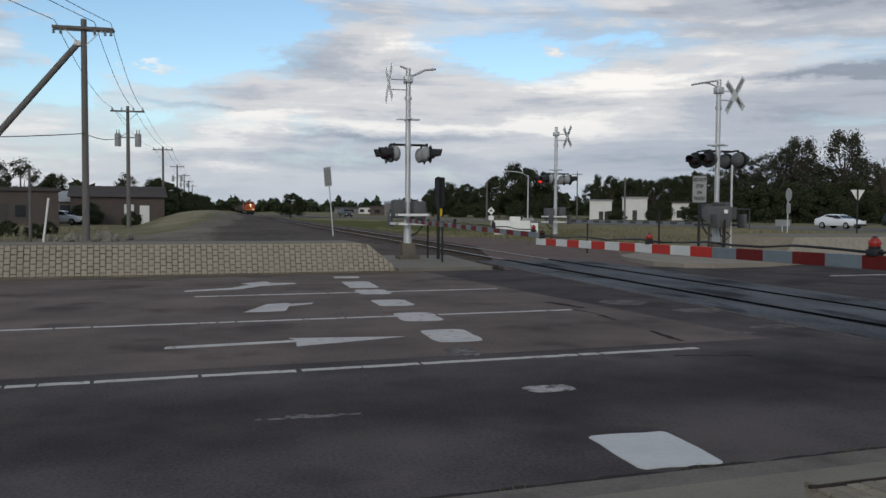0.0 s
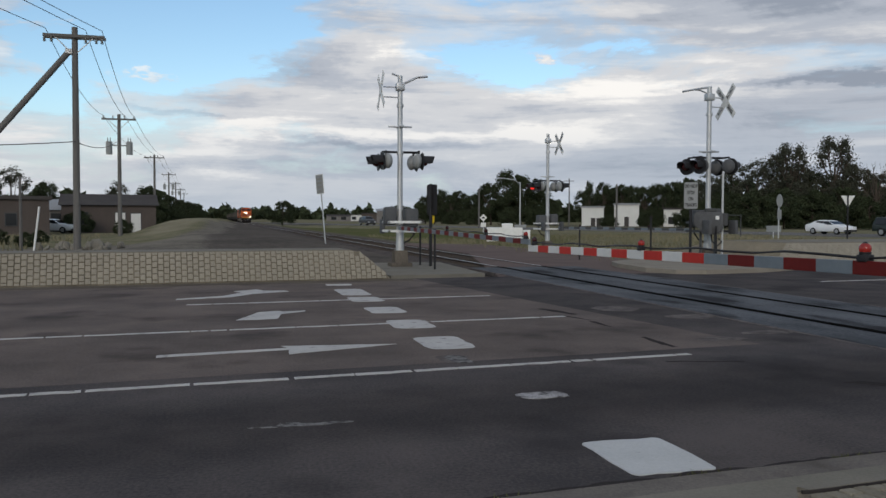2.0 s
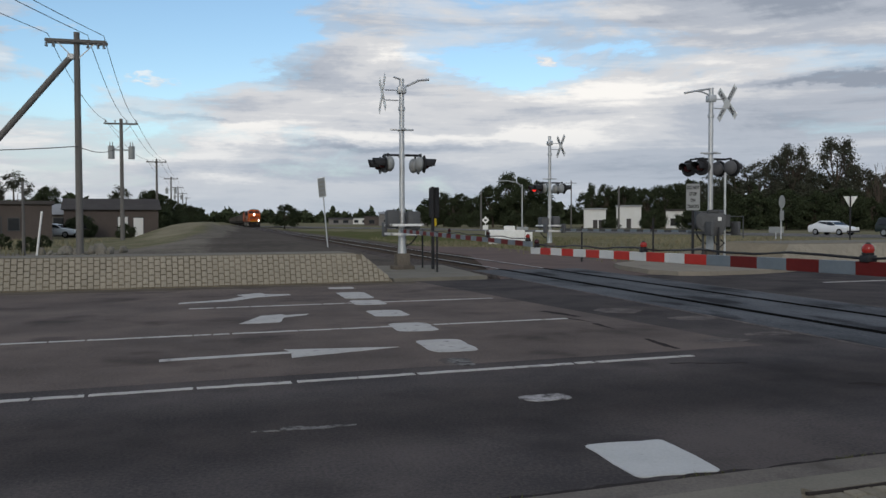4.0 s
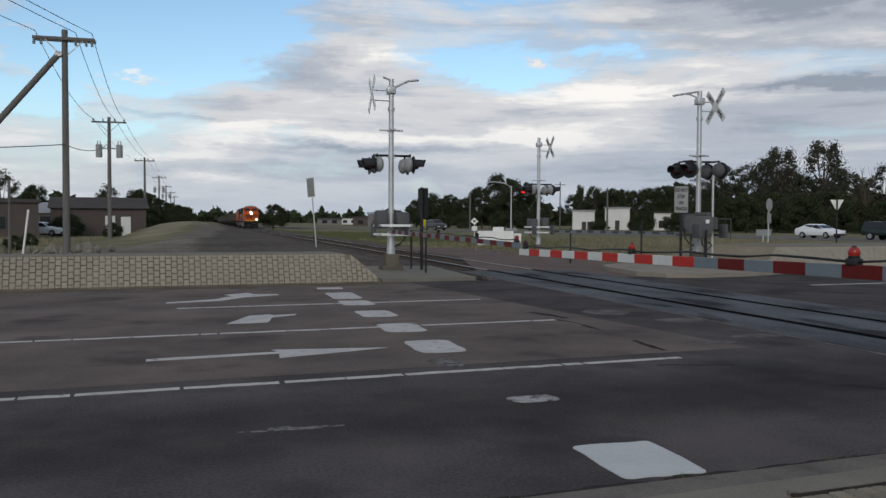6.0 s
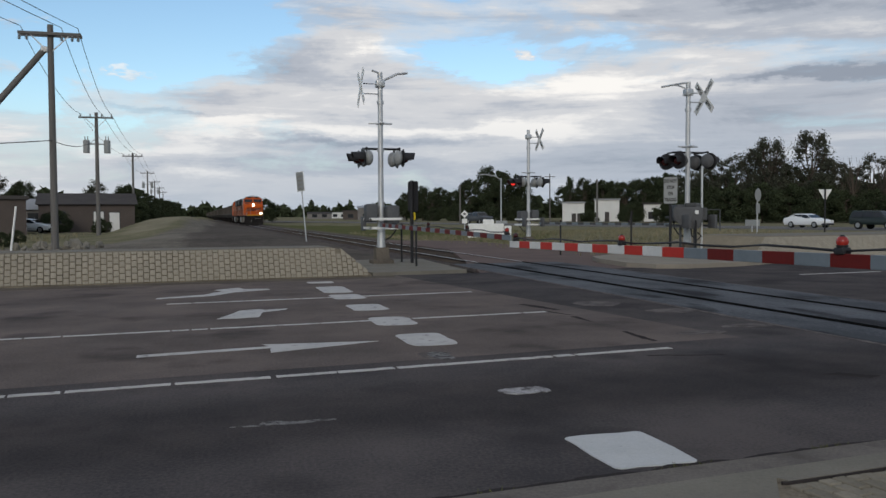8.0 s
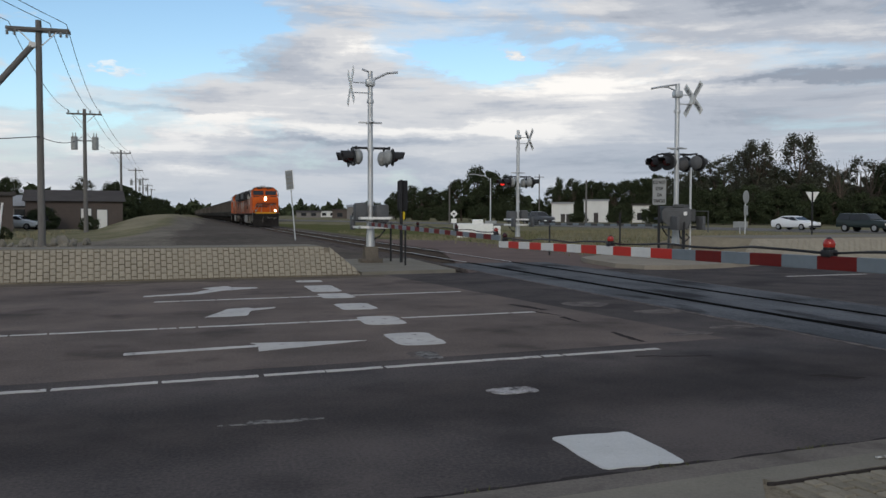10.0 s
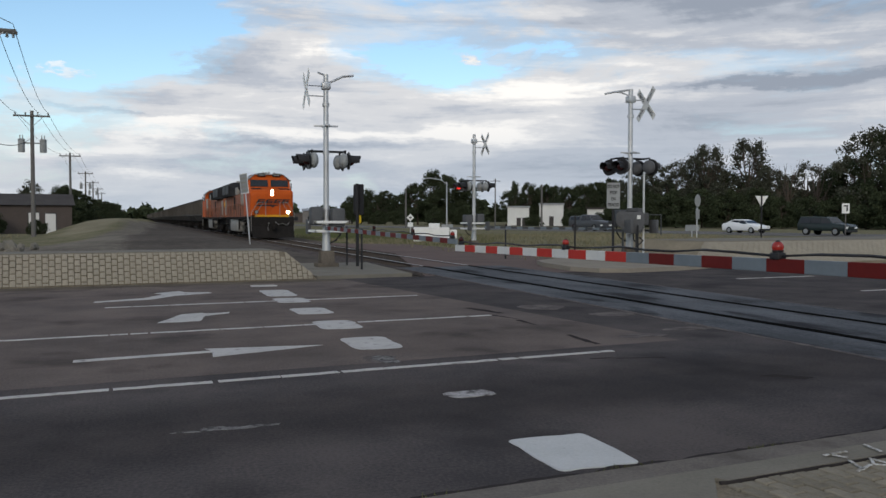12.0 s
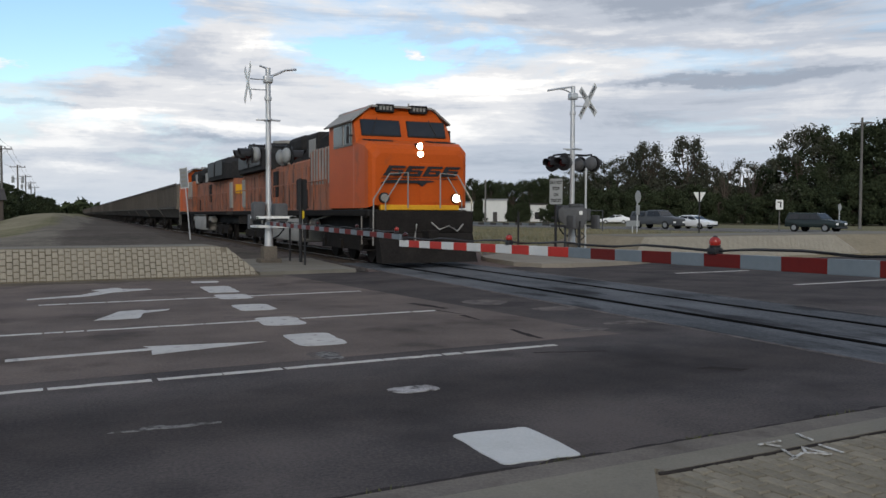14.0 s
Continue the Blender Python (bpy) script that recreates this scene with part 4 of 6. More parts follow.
def signal(m, label, lit=False, gate="grey", group="crossing signals", lamp_turn=0.0, top="horns", steps=4.19, letters=True):
    """A mast with a crossbuck, four flashing lamps and a gate mechanism. The street runs along x."""
    s = base("crossing_signal", m, label, "crossing signal", group)
    bm = bmesh.new()
    box(bm, -0.32, 0.32, -0.32, 0.32, -0.3, 0.12, bevel=0.03)
    prism(bm, [(-0.25, 0.12), (0.25, 0.12), (0.16, 0.48), (-0.16, 0.48)], -0.2, 0.2, "x")
    # footing is coloured darker than the concrete pads
    part("footing", bm, M["dust"], s, "darker concrete footing", smooth=False)
    bm = bmesh.new()
    rod(bm, (0, 0, 0.4), (0, 0, 5.75), 0.085, 0.075, 14)
    rod(bm, (0, 0, 0.4), (0, 0, 1.2), 0.13, 0.11, 14)
    for z in (1.75, 3.42, 4.85):
        rod(bm, (0, 0, z - 0.05), (0, 0, z + 0.05), 0.105, seg=14)
    part("mast", bm, M["steel"], s)
    bm = bmesh.new()
    box(bm, -0.13, 0.13, -0.13, 0.13, 5.30, 5.52, bevel=0.03)
    if top == "horns":
        bent(bm, [(0, 0, 5.72), (-0.25, 0, 5.80)], 0.03)
        bent(bm, [(0.05, 0, 5.5), (0.25, 0, 5.58), (0.52, 0, 5.72), (0.85, 0, 5.76)], 0.035)
    elif top == "bar":
        bent(bm, [(-0.05, 0, 5.74), (0.45, 0, 5.66), (0.98, 0, 5.55)], 0.032)
        bent(bm, [(0.05, 0, 5.52), (0.35, 0, 5.62), (0.6, 0, 5.64)], 0.026)
    part("top_bracket", bm, M["steel"], s, "bent metal bracket at the top")
    bm = bmesh.new()
    box(bm, -0.36, 0.36, -0.03, 0.03, steps, steps + 0.05, bevel=0.008)
    box(bm, -0.06, 0.06, -0.30, 0.30, steps, steps + 0.05, bevel=0.008)
    part("step_bar", bm, M["steel"], s)
    for a in (-1, 1):
        bm = bmesh.new()
        bent(bm, [(-0.05, 0, 5.25 + 0.15 * a), (-0.52, 0, 5.25 + 0.15 * a)], 0.018)
        part("bracket", bm, M["steel"], s)
    cb = new("crossbuck")
    cb.parent = s
    cb.matrix_basis = pose(-0.58, 0, 5.28)
    for k, a in enumerate((45, -45)):
        bm = bmesh.new()
        box(bm, -0.012 - 0.012 * k, -0.0121 * k, -0.69, 0.69, -0.115, 0.115, bevel=0.003)
        bmesh.ops.transform(bm, matrix=pose(0, 0, 0, a), verts=bm.verts)
        bl = part("blade", bm, M["white"], cb, "white crossbuck blade with black lettering", smooth=False)
    for a, words in ((45, ("RAIL", "ROAD")), (-45, ("CROS", "SING"))) if letters else ():
        for w, off in zip(words, (-0.38, 0.38)):
            for face in (-1, 1):
                xx = -0.028 if face < 0 else 0.004
                lettering(w, 0.17, M["black"], cb, pose(0, 0, 0, a * 1.0) @ pose(xx, -face * off * -1 if face > 0 else -off, 0, 90, 0, 90 * face), "lettering")
    # lamps
    bm = bmesh.new()
    bent(bm, [(-0.56, 0, 3.45), (0.56, 0, 3.45)], 0.035)
    for sx in (-1, 1):
        bent(bm, [(sx * 0.50, -0.40, 3.45), (sx * 0.50, 0.40, 3.45)], 0.03)
        for sy in (-1, 1):
            bent(bm, [(sx * 0.50, sy * 0.38, 3.45), (sx * 0.50, sy * 0.38, 3.30)], 0.03)
    part("lamp_arm", bm, M["black"], s, "black cross arm that carries the lamps")
    for sx in (-1, 1):
        for sy in (-1, 1):
            x, y, z = sx * 0.52, sy * 0.38, 3.16
            lp = new("flasher")
            lp.parent = s
            lp.matrix_basis = Matrix.Translation((x, y, z)) @ pose(0, 0, 0, 0, 0, lamp_turn) @ Matrix.Translation((-x, -y, -z))
            bm = bmesh.new()
            disc(bm, (x + sx * 0.07, y, z), sx, 0.27, 0.03, 28)
            part("background_disc", bm, M["black"], lp, "black round lamp background")
            bm = bmesh.new()
            bmesh.ops.create_uvsphere(bm, u_segments=18, v_segments=10, radius=0.2, matrix=Matrix.Translation((x - sx * 0.07, y, z)) @ Matrix.Diagonal((0.72, 1.15, 1.15, 1)))
            part("lamp_housing", bm, M["midgrey" if top == "bar" else "grey"], lp, "grey metal lamp housing")
            bm = bmesh.new()
            for k in range(13):
                a = radians(-20 + 220 * k / 12)
                a2 = radians(-20 + 220 * (k + 1) / 12)
                if k < 12:
                    q = [(x + sx * 0.08, y + 0.17 * math.cos(a), z + 0.17 * math.sin(a)), (x + sx * 0.08, y + 0.17 * math.cos(a2), z + 0.17 * math.sin(a2)),
                         (x + sx * (0.38 + 0.07 * max(0, math.sin(a2))), y + 0.165 * math.cos(a2), z + 0.165 * math.sin(a2)), (x + sx * (0.38 + 0.07 * max(0, math.sin(a))), y + 0.165 * math.cos(a), z + 0.165 * math.sin(a))]
                    bm.faces.new([bm.verts.new(p) for p in q])
            bmesh.ops.remove_doubles(bm, verts=bm.verts, dist=0.002)
            bmesh.ops.solidify(bm, geom=bm.faces[:], thickness=0.006)
            part("visor", bm, M["black"], lp, "black lamp visor")
            bm = bmesh.new()
            on = lit and sx == 1 and sy == -1
            bmesh.ops.create_uvsphere(bm, u_segments=16, v_segments=8, radius=0.14, matrix=Matrix.Translation((x + sx * 0.14, y, z)) @ Matrix.Diagonal((0.9, 1, 1, 1)))
            part("lens", bm, M["lenslit"] if on else M["lensoff"], lp, "lit red lens" if on else "dark red lens")
    # gate mechanism and counterweights
    bm = bmesh.new()
    box(bm, 0.13, 0.52, -0.28, 0.28, 1.20, 1.75, bevel=0.06)
    box(bm, -0.50, -0.13, -0.22, 0.22, 1.25, 1.80, bevel=0.08)
    part("gate_mechanism", bm, M[gate], s, "grey gate motor housing")
    bm = bmesh.new()
    for z in (1.03, 1.30):
        box(bm, -0.42, 0.60, -0.36, -0.30, z, z + 0.075, bevel=0.008)
        box(bm, -0.42, 0.60, 0.30, 0.36, z, z + 0.075, bevel=0.008)
        box(bm, -0.42, -0.36, -0.36, 0.9, z, z + 0.07, bevel=0.008)
        box(bm, 0.54, 0.60, -0.36, 0.9, z, z + 0.07, bevel=0.008)
    part("counterweight_frame", bm, M["dark" if top == "bar" else "white"], s, "dark counterweight bars" if top == "bar" else "white counterweight bars", smooth=False)
    for x in (-0.38, 0.56):
        bm = bmesh.new()
        box(bm, x - 0.05, x + 0.05, 0.65, 1.05, 0.98, 1.42, bevel=0.02)
        part("counterweight", bm, M[gate], s)
    bm = bmesh.new()
    bent(bm, [(0.45, -0.1, 1.2), (0.42, -0.1, 0.98), (0.28, -0.1, 0.8), (0.1, -0.05, 0.7)], 0.025)
    part("conduit", bm, M["black"], s, "black cable hose")
    return s


def add_arm(s, length, zr, ztip, lamps, x, grey_from=0.0, lit=(1, 1, 1), sign=-1, step=0.406, sizes=(0.8, 0.8, 0.8)):
    tilt = math.degrees(math.atan2(ztip - zr, length))
    arm = new("gate_arm")
    arm.parent = s
    arm.matrix_basis = Matrix.Translation((x, -0.3 * (1 if sign < 0 else -1), zr)) @ pose(0, 0, 0, 0, 0, 0 if sign < 0 else 180) @ pose(0, 0, 0, -tilt)
    arm_meshes(arm, length, lamps, grey_from, lit, None, step, sizes)
    return arm


s1 = signal(pose(5.42, 25.3, 0.06), "steel crossing signal mast with crossbuck and lowered striped gate arm", gate="midgrey", letters=False)
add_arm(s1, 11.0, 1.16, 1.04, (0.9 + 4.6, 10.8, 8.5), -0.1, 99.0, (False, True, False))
s3 = signal(pose(15.54, 24.62, 0.06, 0, 0, 180), "steel crossing signal mast with crossbuck and dark round lamps", lit=False, gate="midgrey", lamp_turn=24.0, top="bar", steps=3.62)
s2 = signal(pose(15.9, 39.4, -0.05, 0, 0, 180), "steel crossing signal mast far across the track with a lowered arm", lit=True, gate="midgrey", top="plain", steps=3.62)
arm2 = new("gate_arm")
arm2.parent = s2
arm2.matrix_basis = pose(0, 0, 0, 0, 0, 180) @ pose(0.2, -0.3, 1.14, 0, 0, 16)
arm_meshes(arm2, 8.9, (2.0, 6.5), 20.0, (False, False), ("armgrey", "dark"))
# the arm that closes the near lanes; its mast stands beside the walk
s4 = signal(pose(4.62, 0.9, 0.0), "steel crossing signal mast with a long striped gate arm lowered")
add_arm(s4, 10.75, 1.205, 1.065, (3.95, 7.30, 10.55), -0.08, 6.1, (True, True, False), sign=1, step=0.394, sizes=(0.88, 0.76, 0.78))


def sign_post(m, label, panels, height, post_r=0.035, post_mat="steel", name="road_sign"):
    """panels: (kind, z, w, h, material) fixed to a round post; faces look along -y."""
    s = base(name, m, label, "sign")
    bm = bmesh.new()
    rod(bm, (0, 0, -0.3), (0, 0, height), post_r, seg=10)
    part("post", bm, M[post_mat], s)
    for i, (kind, z, w, h, mt) in enumerate(panels):
        bm = bmesh.new()
        if kind == "rect":
            prism(bm, rounded(-w / 2, w / 2, z - h / 2, z + h / 2, 0, 0.05), -0.06 - 0.004 * i, -0.045, "y")
        elif kind == "tri":
            prism(bm, [(-w / 2, z + h / 2), (w / 2, z + h / 2), (0, z - h / 2)], -0.06, -0.045, "y")
        elif kind == "diamond":
            prism(bm, [(0, z + h / 2), (w / 2, z), (0, z - h / 2), (-w / 2, z)], -0.06, -0.045, "y")
        elif kind == "round":
            prism(bm, [(w / 2 * math.cos(k * math.pi / 10), z + h / 2 * math.sin(k * math.pi / 10)) for k in range(20)], -0.06, -0.045, "y")
        part("sign_panel", bm, M[mt], s, smooth=False)
    return s


def bars(s, rows, material="black", y=-0.064):
    for x0, x1, z0, z1 in rows:
        boxes("letter_bar", M[material], s, (x0, x1, y - 0.004, y, z0, z1))


# sign "do not stop on tracks" before the far mast
dn = sign_post(pose(14.60, 24.11, -0.01, 0, 0, -30), "white do not stop on tracks sign on a dark post", [("rect", 2.27, 0.42, 0.84, "grey")], 2.75, 0.045, "black")
for w, z in (("DO NOT", 2.56), ("STOP", 2.36), ("ON", 2.16), ("TRACKS", 1.97)):
    lettering(w, 0.145, M["black"], dn, pose(0, -0.066, z, 90, 0, 0), squeeze=0.66, bold=0.005)
cab3 = base("gate_machine", pose(15.22, 24.1, 0.0, 0, 0, -30), "dull grey rounded gate machine on thin dark legs", "gate machine")
bm = bmesh.new()
prism(bm, [(-0.46, 1.62), (-0.40, 1.74), (0.42, 1.74), (0.47, 1.60), (0.45, 1.25), (0.36, 1.10), (0.18, 1.02), (-0.12, 1.04), (-0.20, 1.18), (-0.38, 1.26), (-0.45, 1.38)], -0.2, 0.2, "y")
bmesh.ops.bevel(bm, geom=bm.edges[:], offset=0.03, segments=2, affect="EDGES", profile=0.5)
part("body", bm, M["midgrey"], cab3)
boxes("top_box", M["dark"], cab3, (-0.10, 0.26, -0.15, 0.15, 1.74, 1.86), bevel=0.03)
boxes("side_box", M["dark"], cab3, (0.40, 0.60, -0.12, 0.12, 1.30, 1.70), bevel=0.03)
boxes("reflector", M["white"], cab3, (0.22, 0.33, -0.235, -0.202, 1.50, 1.62), bevel=0.01, label="small white reflector plate")
boxes("cover", M["midgrey"], cab3, (-0.30, 0.12, -0.225, -0.202, 1.32, 1.66), bevel=0.01)
for x in (-0.22, 0.22):
    bm = bmesh.new()
    rod(bm, (x, 0, -0.05), (x, 0, 1.16), 0.04, seg=8)
    part("leg", bm, M["dark"], cab3)
bm = bmesh.new()
bent(bm, [(0.10, -0.1, 1.06), (0.12, -0.12, 0.82), (0.28, -0.12, 0.66), (0.42, -0.1, 0.80), (0.30, -0.08, 0.92)], 0.025)
part("hose", bm, M["black"], cab3, "black looped cable hose")
sb = sign_post(pose(6.33, 25.1, 0.06, 0, 0, 118), "dark backed traffic sign on a black post beside the signal", [("rect", 2.02, 0.45, 0.92, "black"), ("rect", 1.42, 0.2, 0.24, "signyellow")], 2.5, 0.05, "black")
bm = bmesh.new()
for x, y, h in ((6.16, 25.75, 1.18), (6.05, 23.5, 1.15)):
    p = base("marker_post", pose(x, y, 0.05), "thin black marker post on the concrete pad", "post", "marker posts")
    bm = bmesh.new()
    rod(bm, (0, 0, -0.3), (0, 0, h), 0.03, seg=8)
    part("post", bm, M["black"], p)
    boxes("post_cap", M["black"], p, (-0.035, 0.035, -0.035, 0.035, h - 0.02, h + 0.03), bevel=0.008)
bm.free()
# marker posts by the far mast
for x, y, h in ((14.9, 27.2, 1.6), (15.2, 23.6, 1.3), (13.2, 29.5, 1.1)):
    p = base("marker_post", pose(x, y, 0.0), "thin black marker post near the far mast", "post", "marker posts")
    bm = bmesh.new()
    rod(bm, (0, 0, -0.3), (0, 0, h), 0.035, seg=8)
    part("post", bm, M["black"], p)

# ---- poles and wires ----
POLES = [(-6.18, 42.5, 10.25), (-7.7, 76, 10.15), (-8.1, 125, 10.3), (-8.8, 177, 10.5), (-9.4, 222, 10.5), (-10, 268, 10.5), (-10.6, 315, 10.5)]


def pole(x, y, h, k):
    z = ground_z(x, y)
    p = base("utility_pole", pose(x, y, z), "weathered wooden utility pole with a crossarm" + (" and two transformers" if k == 1 else ""), "utility pole", "utility poles")
    h -= z
    bm = bmesh.new()
    rod(bm, (0, 0, -0.5), (0, 0, h), 0.17 if k == 0 else 0.19, 0.13, 12)
    part("shaft", bm, M["wood"], p)
    zc = h - 0.45
    w = 1.32 if k == 0 else 1.35
    bm = bmesh.new()
    box(bm, -w, w, -0.28, -0.17, zc - 0.06, zc + 0.08, bevel=0.015)
    if k == 0:
        box(bm, -w, w, 0.17, 0.28, zc - 0.06, zc + 0.08, bevel=0.015)
    part("crossarm", bm, M["wood"], p, smooth=False)
    for sgn in (-1, 1):
        bm = bmesh.new()
        bent(bm, [(sgn * 0.85, -0.2, zc - 0.02), (sgn * 0.12, -0.2, zc - 0.75)], 0.025, 6)
        part("brace", bm, M["steel"], p)
    for xx in (-1.2, -0.45, 0.45, 1.2) if k else (-1.25, -0.95, 0.5, 0.95, 1.2):
        bm = bmesh.new()
        s = -1 if k == 0 else 1
        rod(bm, (xx, -0.22, zc + s * 0.06), (xx, -0.22, zc + s * 0.3), 0.04, 0.04, 8)
        for j in range(3):
            rod(bm, (xx, -0.22, zc + s * (0.12 + 0.07 * j)), (xx, -0.22, zc + s * (0.15 + 0.07 * j)), 0.085, 0.05, 10)
        part("insulator", bm, M["grey"], p)
    if k in (1, 3, 4):
        for sgn in (-1, 1):
            bm = bmesh.new()
            rod(bm, (sgn * 0.8, 0, zc - 2.9), (sgn * 0.8, 0, zc - 1.9), 0.26, seg=16)
            rod(bm, (sgn * 0.8, 0, zc - 1.9), (sgn * 0.8, 0, zc - 1.82), 0.28, 0.2, 16)
            rod(bm, (sgn * 0.7, 0, zc - 1.82), (sgn * 0.7, 0, zc - 1.5), 0.05, 0.03, 8)
            rod(bm, (sgn * 0.9, 0, zc - 1.82), (sgn * 0.9, 0, zc - 1.5), 0.05, 0.03, 8)
            box(bm, min(0, sgn * 0.7), max(0, sgn * 0.7), -0.05, 0.05, zc - 2.2, zc - 2.1)
            part("transformer", bm, M["grey"], p, "grey pole transformer")
    return p


for k, (x, y, h) in enumerate(POLES):
    pole(x, y, h, k)
br = base("brace_pole", pose(-14.03, 41.5, -0.1), "wooden brace pole leaning against the utility pole", "pole")
bm = bmesh.new()
rod(bm, (0, 0, -0.5), (7.65, 1.0, 9.3), 0.16, 0.14, 12)
part("shaft", bm, M["wood"], br)
boxes("brace_bracket", M["steel"], br, (7.45, 7.75, 0.85, 1.15, 9.1, 9.35), bevel=0.03)


def wire(name, pts, sag, label, r=0.016):
    w = base(name, Matrix.Identity(4), label, "wire", "overhead wires")
    for k, (a, b) in enumerate(zip(pts, pts[1:])):
        a, b = Vector(a), Vector(b)
        n = 14
        bm = bmesh.new()
        pp = [a.lerp(b, i / n) - Vector((0, 0, sag * 4 * (i / n) * (1 - i / n))) for i in range(n + 1)]
        bent(bm, pp, r, 5)
        part("span", bm, M["wire"], w)


for off in (-1.2, 0.5, 1.2):
    wire("power_line", [(-16.0 + off, -5, 10.4)] + [(x + off, y - 0.22, h - 0.15) for x, y, h in POLES], 0.7, "overhead power line between the poles")
wire("service_wire", [(-22, 38, 4.9), (-6.18, 42.3, 5.0), (-7.7, 75.8, 8.0)], 0.45, "sagging service wire on the poles", 0.022)

# ---- the train ----


def loft(bm, sections):
    """Rings of (x, z) corners at stations along y, joined into one closed body."""
    rings = [[bm.verts.new((x, y, z)) for x, z in pts] for y, pts in sections]
    n = len(rings[0])
    for a, b in zip(rings, rings[1:]):
        for i in range(n):
            bm.faces.new((a[i], a[(i + 1) % n], b[(i + 1) % n], b[i]))
    bm.faces.new(rings[0])
    bm.faces.new(rings[-1][::-1])


def oct_ring(w, zb, zt, c):
    return [(-w, zb), (w, zb), (w, zt - c), (w - c, zt), (-w + c, zt), (-w, zt - c)]


def truck(parent, y0, y1, axles, name="truck"):
    t = new(name)
    t.parent = parent
    tagged(t, "dark dusty steel truck with wheels")
    bm = bmesh.new()
    for sx in (-1, 1):
        prism(bm, [(y0, 0.55), (y0 + 0.3, 0.85), (y1 - 0.3, 0.85), (y1, 0.55), (y1 - 0.2, 0.38), (y0 + 0.2, 0.38)], sx * 1.02, sx * 1.17, "x")
        for k in range(axles):
            y = y0 + 0.35 + (y1 - y0 - 0.7) * k / (axles - 1)
            box(bm, min(sx * 1.0, sx * 1.24), max(sx * 1.0, sx * 1.24), y - 0.17, y + 0.17, 0.36, 0.68, bevel=0.03)
    box(bm, -1.0, 1.0, (y0 + y1) / 2 - 0.25, (y0 + y1) / 2 + 0.25, 0.5, 0.9)
    part("side_frame", bm, M["truck"], t, smooth=False)
    for k in range(axles):
        y = y0 + 0.35 + (y1 - y0 - 0.7) * k / (axles - 1)
        bm = bmesh.new()
        for sx in (-1, 1):
            rod(bm, (sx * 0.68, y, 0.52), (sx * 0.82, y, 0.52), 0.50, seg=20)
        rod(bm, (-0.8, y, 0.52), (0.8, y, 0.52), 0.09, seg=8)
        part("wheelset", bm, M["truck"], t)


def locomotive(label):
    """Front of the nose at y = 0, body along +y, rail head at z = 0."""
    L = base("locomotive", Matrix.Identity(4), label, "locomotive", "locomotives of the train")
    bm = bmesh.new()
    box(bm, -1.55, 1.55, 0.15, 21.9, 1.42, 1.62, bevel=0.02)
    box(bm, -0.9, 0.9, 0.3, 21.7, 0.95, 1.42)
    part("frame", bm, M["loconavy"], L, "dark underframe and walkway", smooth=False)
    bm = bmesh.new()
    for sx in (-1, 1):
        box(bm, sx * 1.56 - 0.012, sx * 1.56 + 0.012, 0.2, 21.8, 1.44, 1.60)
    part("side_sill", bm, M["truck"], L, "dusty dark side sill", smooth=False)
    # nose
    bm = bmesh.new()
    loft(bm, [(0.0, oct_ring(1.36, 1.75, 3.22, 0.16)), (0.05, oct_ring(1.45, 1.72, 3.36, 0.18)), (0.16, oct_ring(1.53, 1.68, 3.48, 0.18)), (0.40, oct_ring(1.55, 1.66, 3.58, 0.14)), (1.35, oct_ring(1.55, 1.66, 3.70, 0.08))])
    part("nose", bm, M["orange"], L, "orange wide nose", smooth=False)
    for sx in (-1, 1):
        bm = bmesh.new()
        box(bm, -0.36, 0.36, -0.36, 0.36, -0.02, 0.02, bevel=0.008, m=Matrix.Translation((sx * 1.0, 0.84, 3.645)) @ pose(0, 0, 0, 7.2))
        part("nose_tread", bm, M["loconavy"], L, "black non-slip nose top", smooth=False)
    boxes("nose_door", M["orange"], L, (-0.02, 0.62, -0.026, 0.02, 1.80, 2.95), bevel=0.02)
    boxes("nose_stripe", M["yellow"], L, (-1.22, 1.22, -0.07, 0.1, 1.60, 1.75), bevel=0.02, label="yellow stripe under the nose")
    # emblem as plain shapes
    bm = bmesh.new()
    for x0, x1 in ((-1.12, -0.62), (-0.52, -0.02), (0.08, 0.54), (0.64, 1.10)):
        for z0, z1, a, b in ((2.80, 2.87, 0, 0), (2.70, 2.75, 0.04, 0.06), (2.58, 2.65, 0.0, 0.0)):
            sk = (z0 - 2.63) * 0.7
            prism(bm, [(x0 + sk + a, z0), (x1 + sk - b, z0), (x1 + sk - b + 0.05, z1), (x0 + sk + a + 0.05, z1)], -0.062, -0.03, "y")
        prism(bm, [(x0 - 0.02, 2.58), (x0 + 0.12, 2.58), (x0 + 0.30, 2.87), (x0 + 0.16, 2.87)], -0.060, -0.03, "y")
        prism(bm, [(x1 - 0.12, 2.58), (x1, 2.58), (x1 + 0.1, 2.74), (x1 - 0.02, 2.74)], -0.060, -0.03, "y")
    prism(bm, [(-1.25, 2.36), (-1.0, 2.46), (0.35, 2.46), (0.45, 2.42), (0.2, 2.40), (0.05, 2.28), (-0.10, 2.38), (-0.85, 2.37)], -0.062, -0.03, "y")
    box(bm, -1.2, 1.2, -0.034, 0.05, 2.50, 2.52)
    part("emblem", bm, M["black"], L, "black slanted emblem bars", smooth=False)
    # cab
    bm = bmesh.new()
    loft(bm, [(1.20, oct_ring(1.55, 1.66, 3.66, 0.06)), (1.50, oct_ring(1.52, 1.66, 4.46, 0.30)), (1.66, oct_ring(1.50, 1.66, 4.72, 0.42)), (4.2, oct_ring(1.50, 1.66, 4.72, 0.42))])
    part("cab", bm, M["orange"], L, "orange driver's cab", smooth=False)
    bm = bmesh.new()
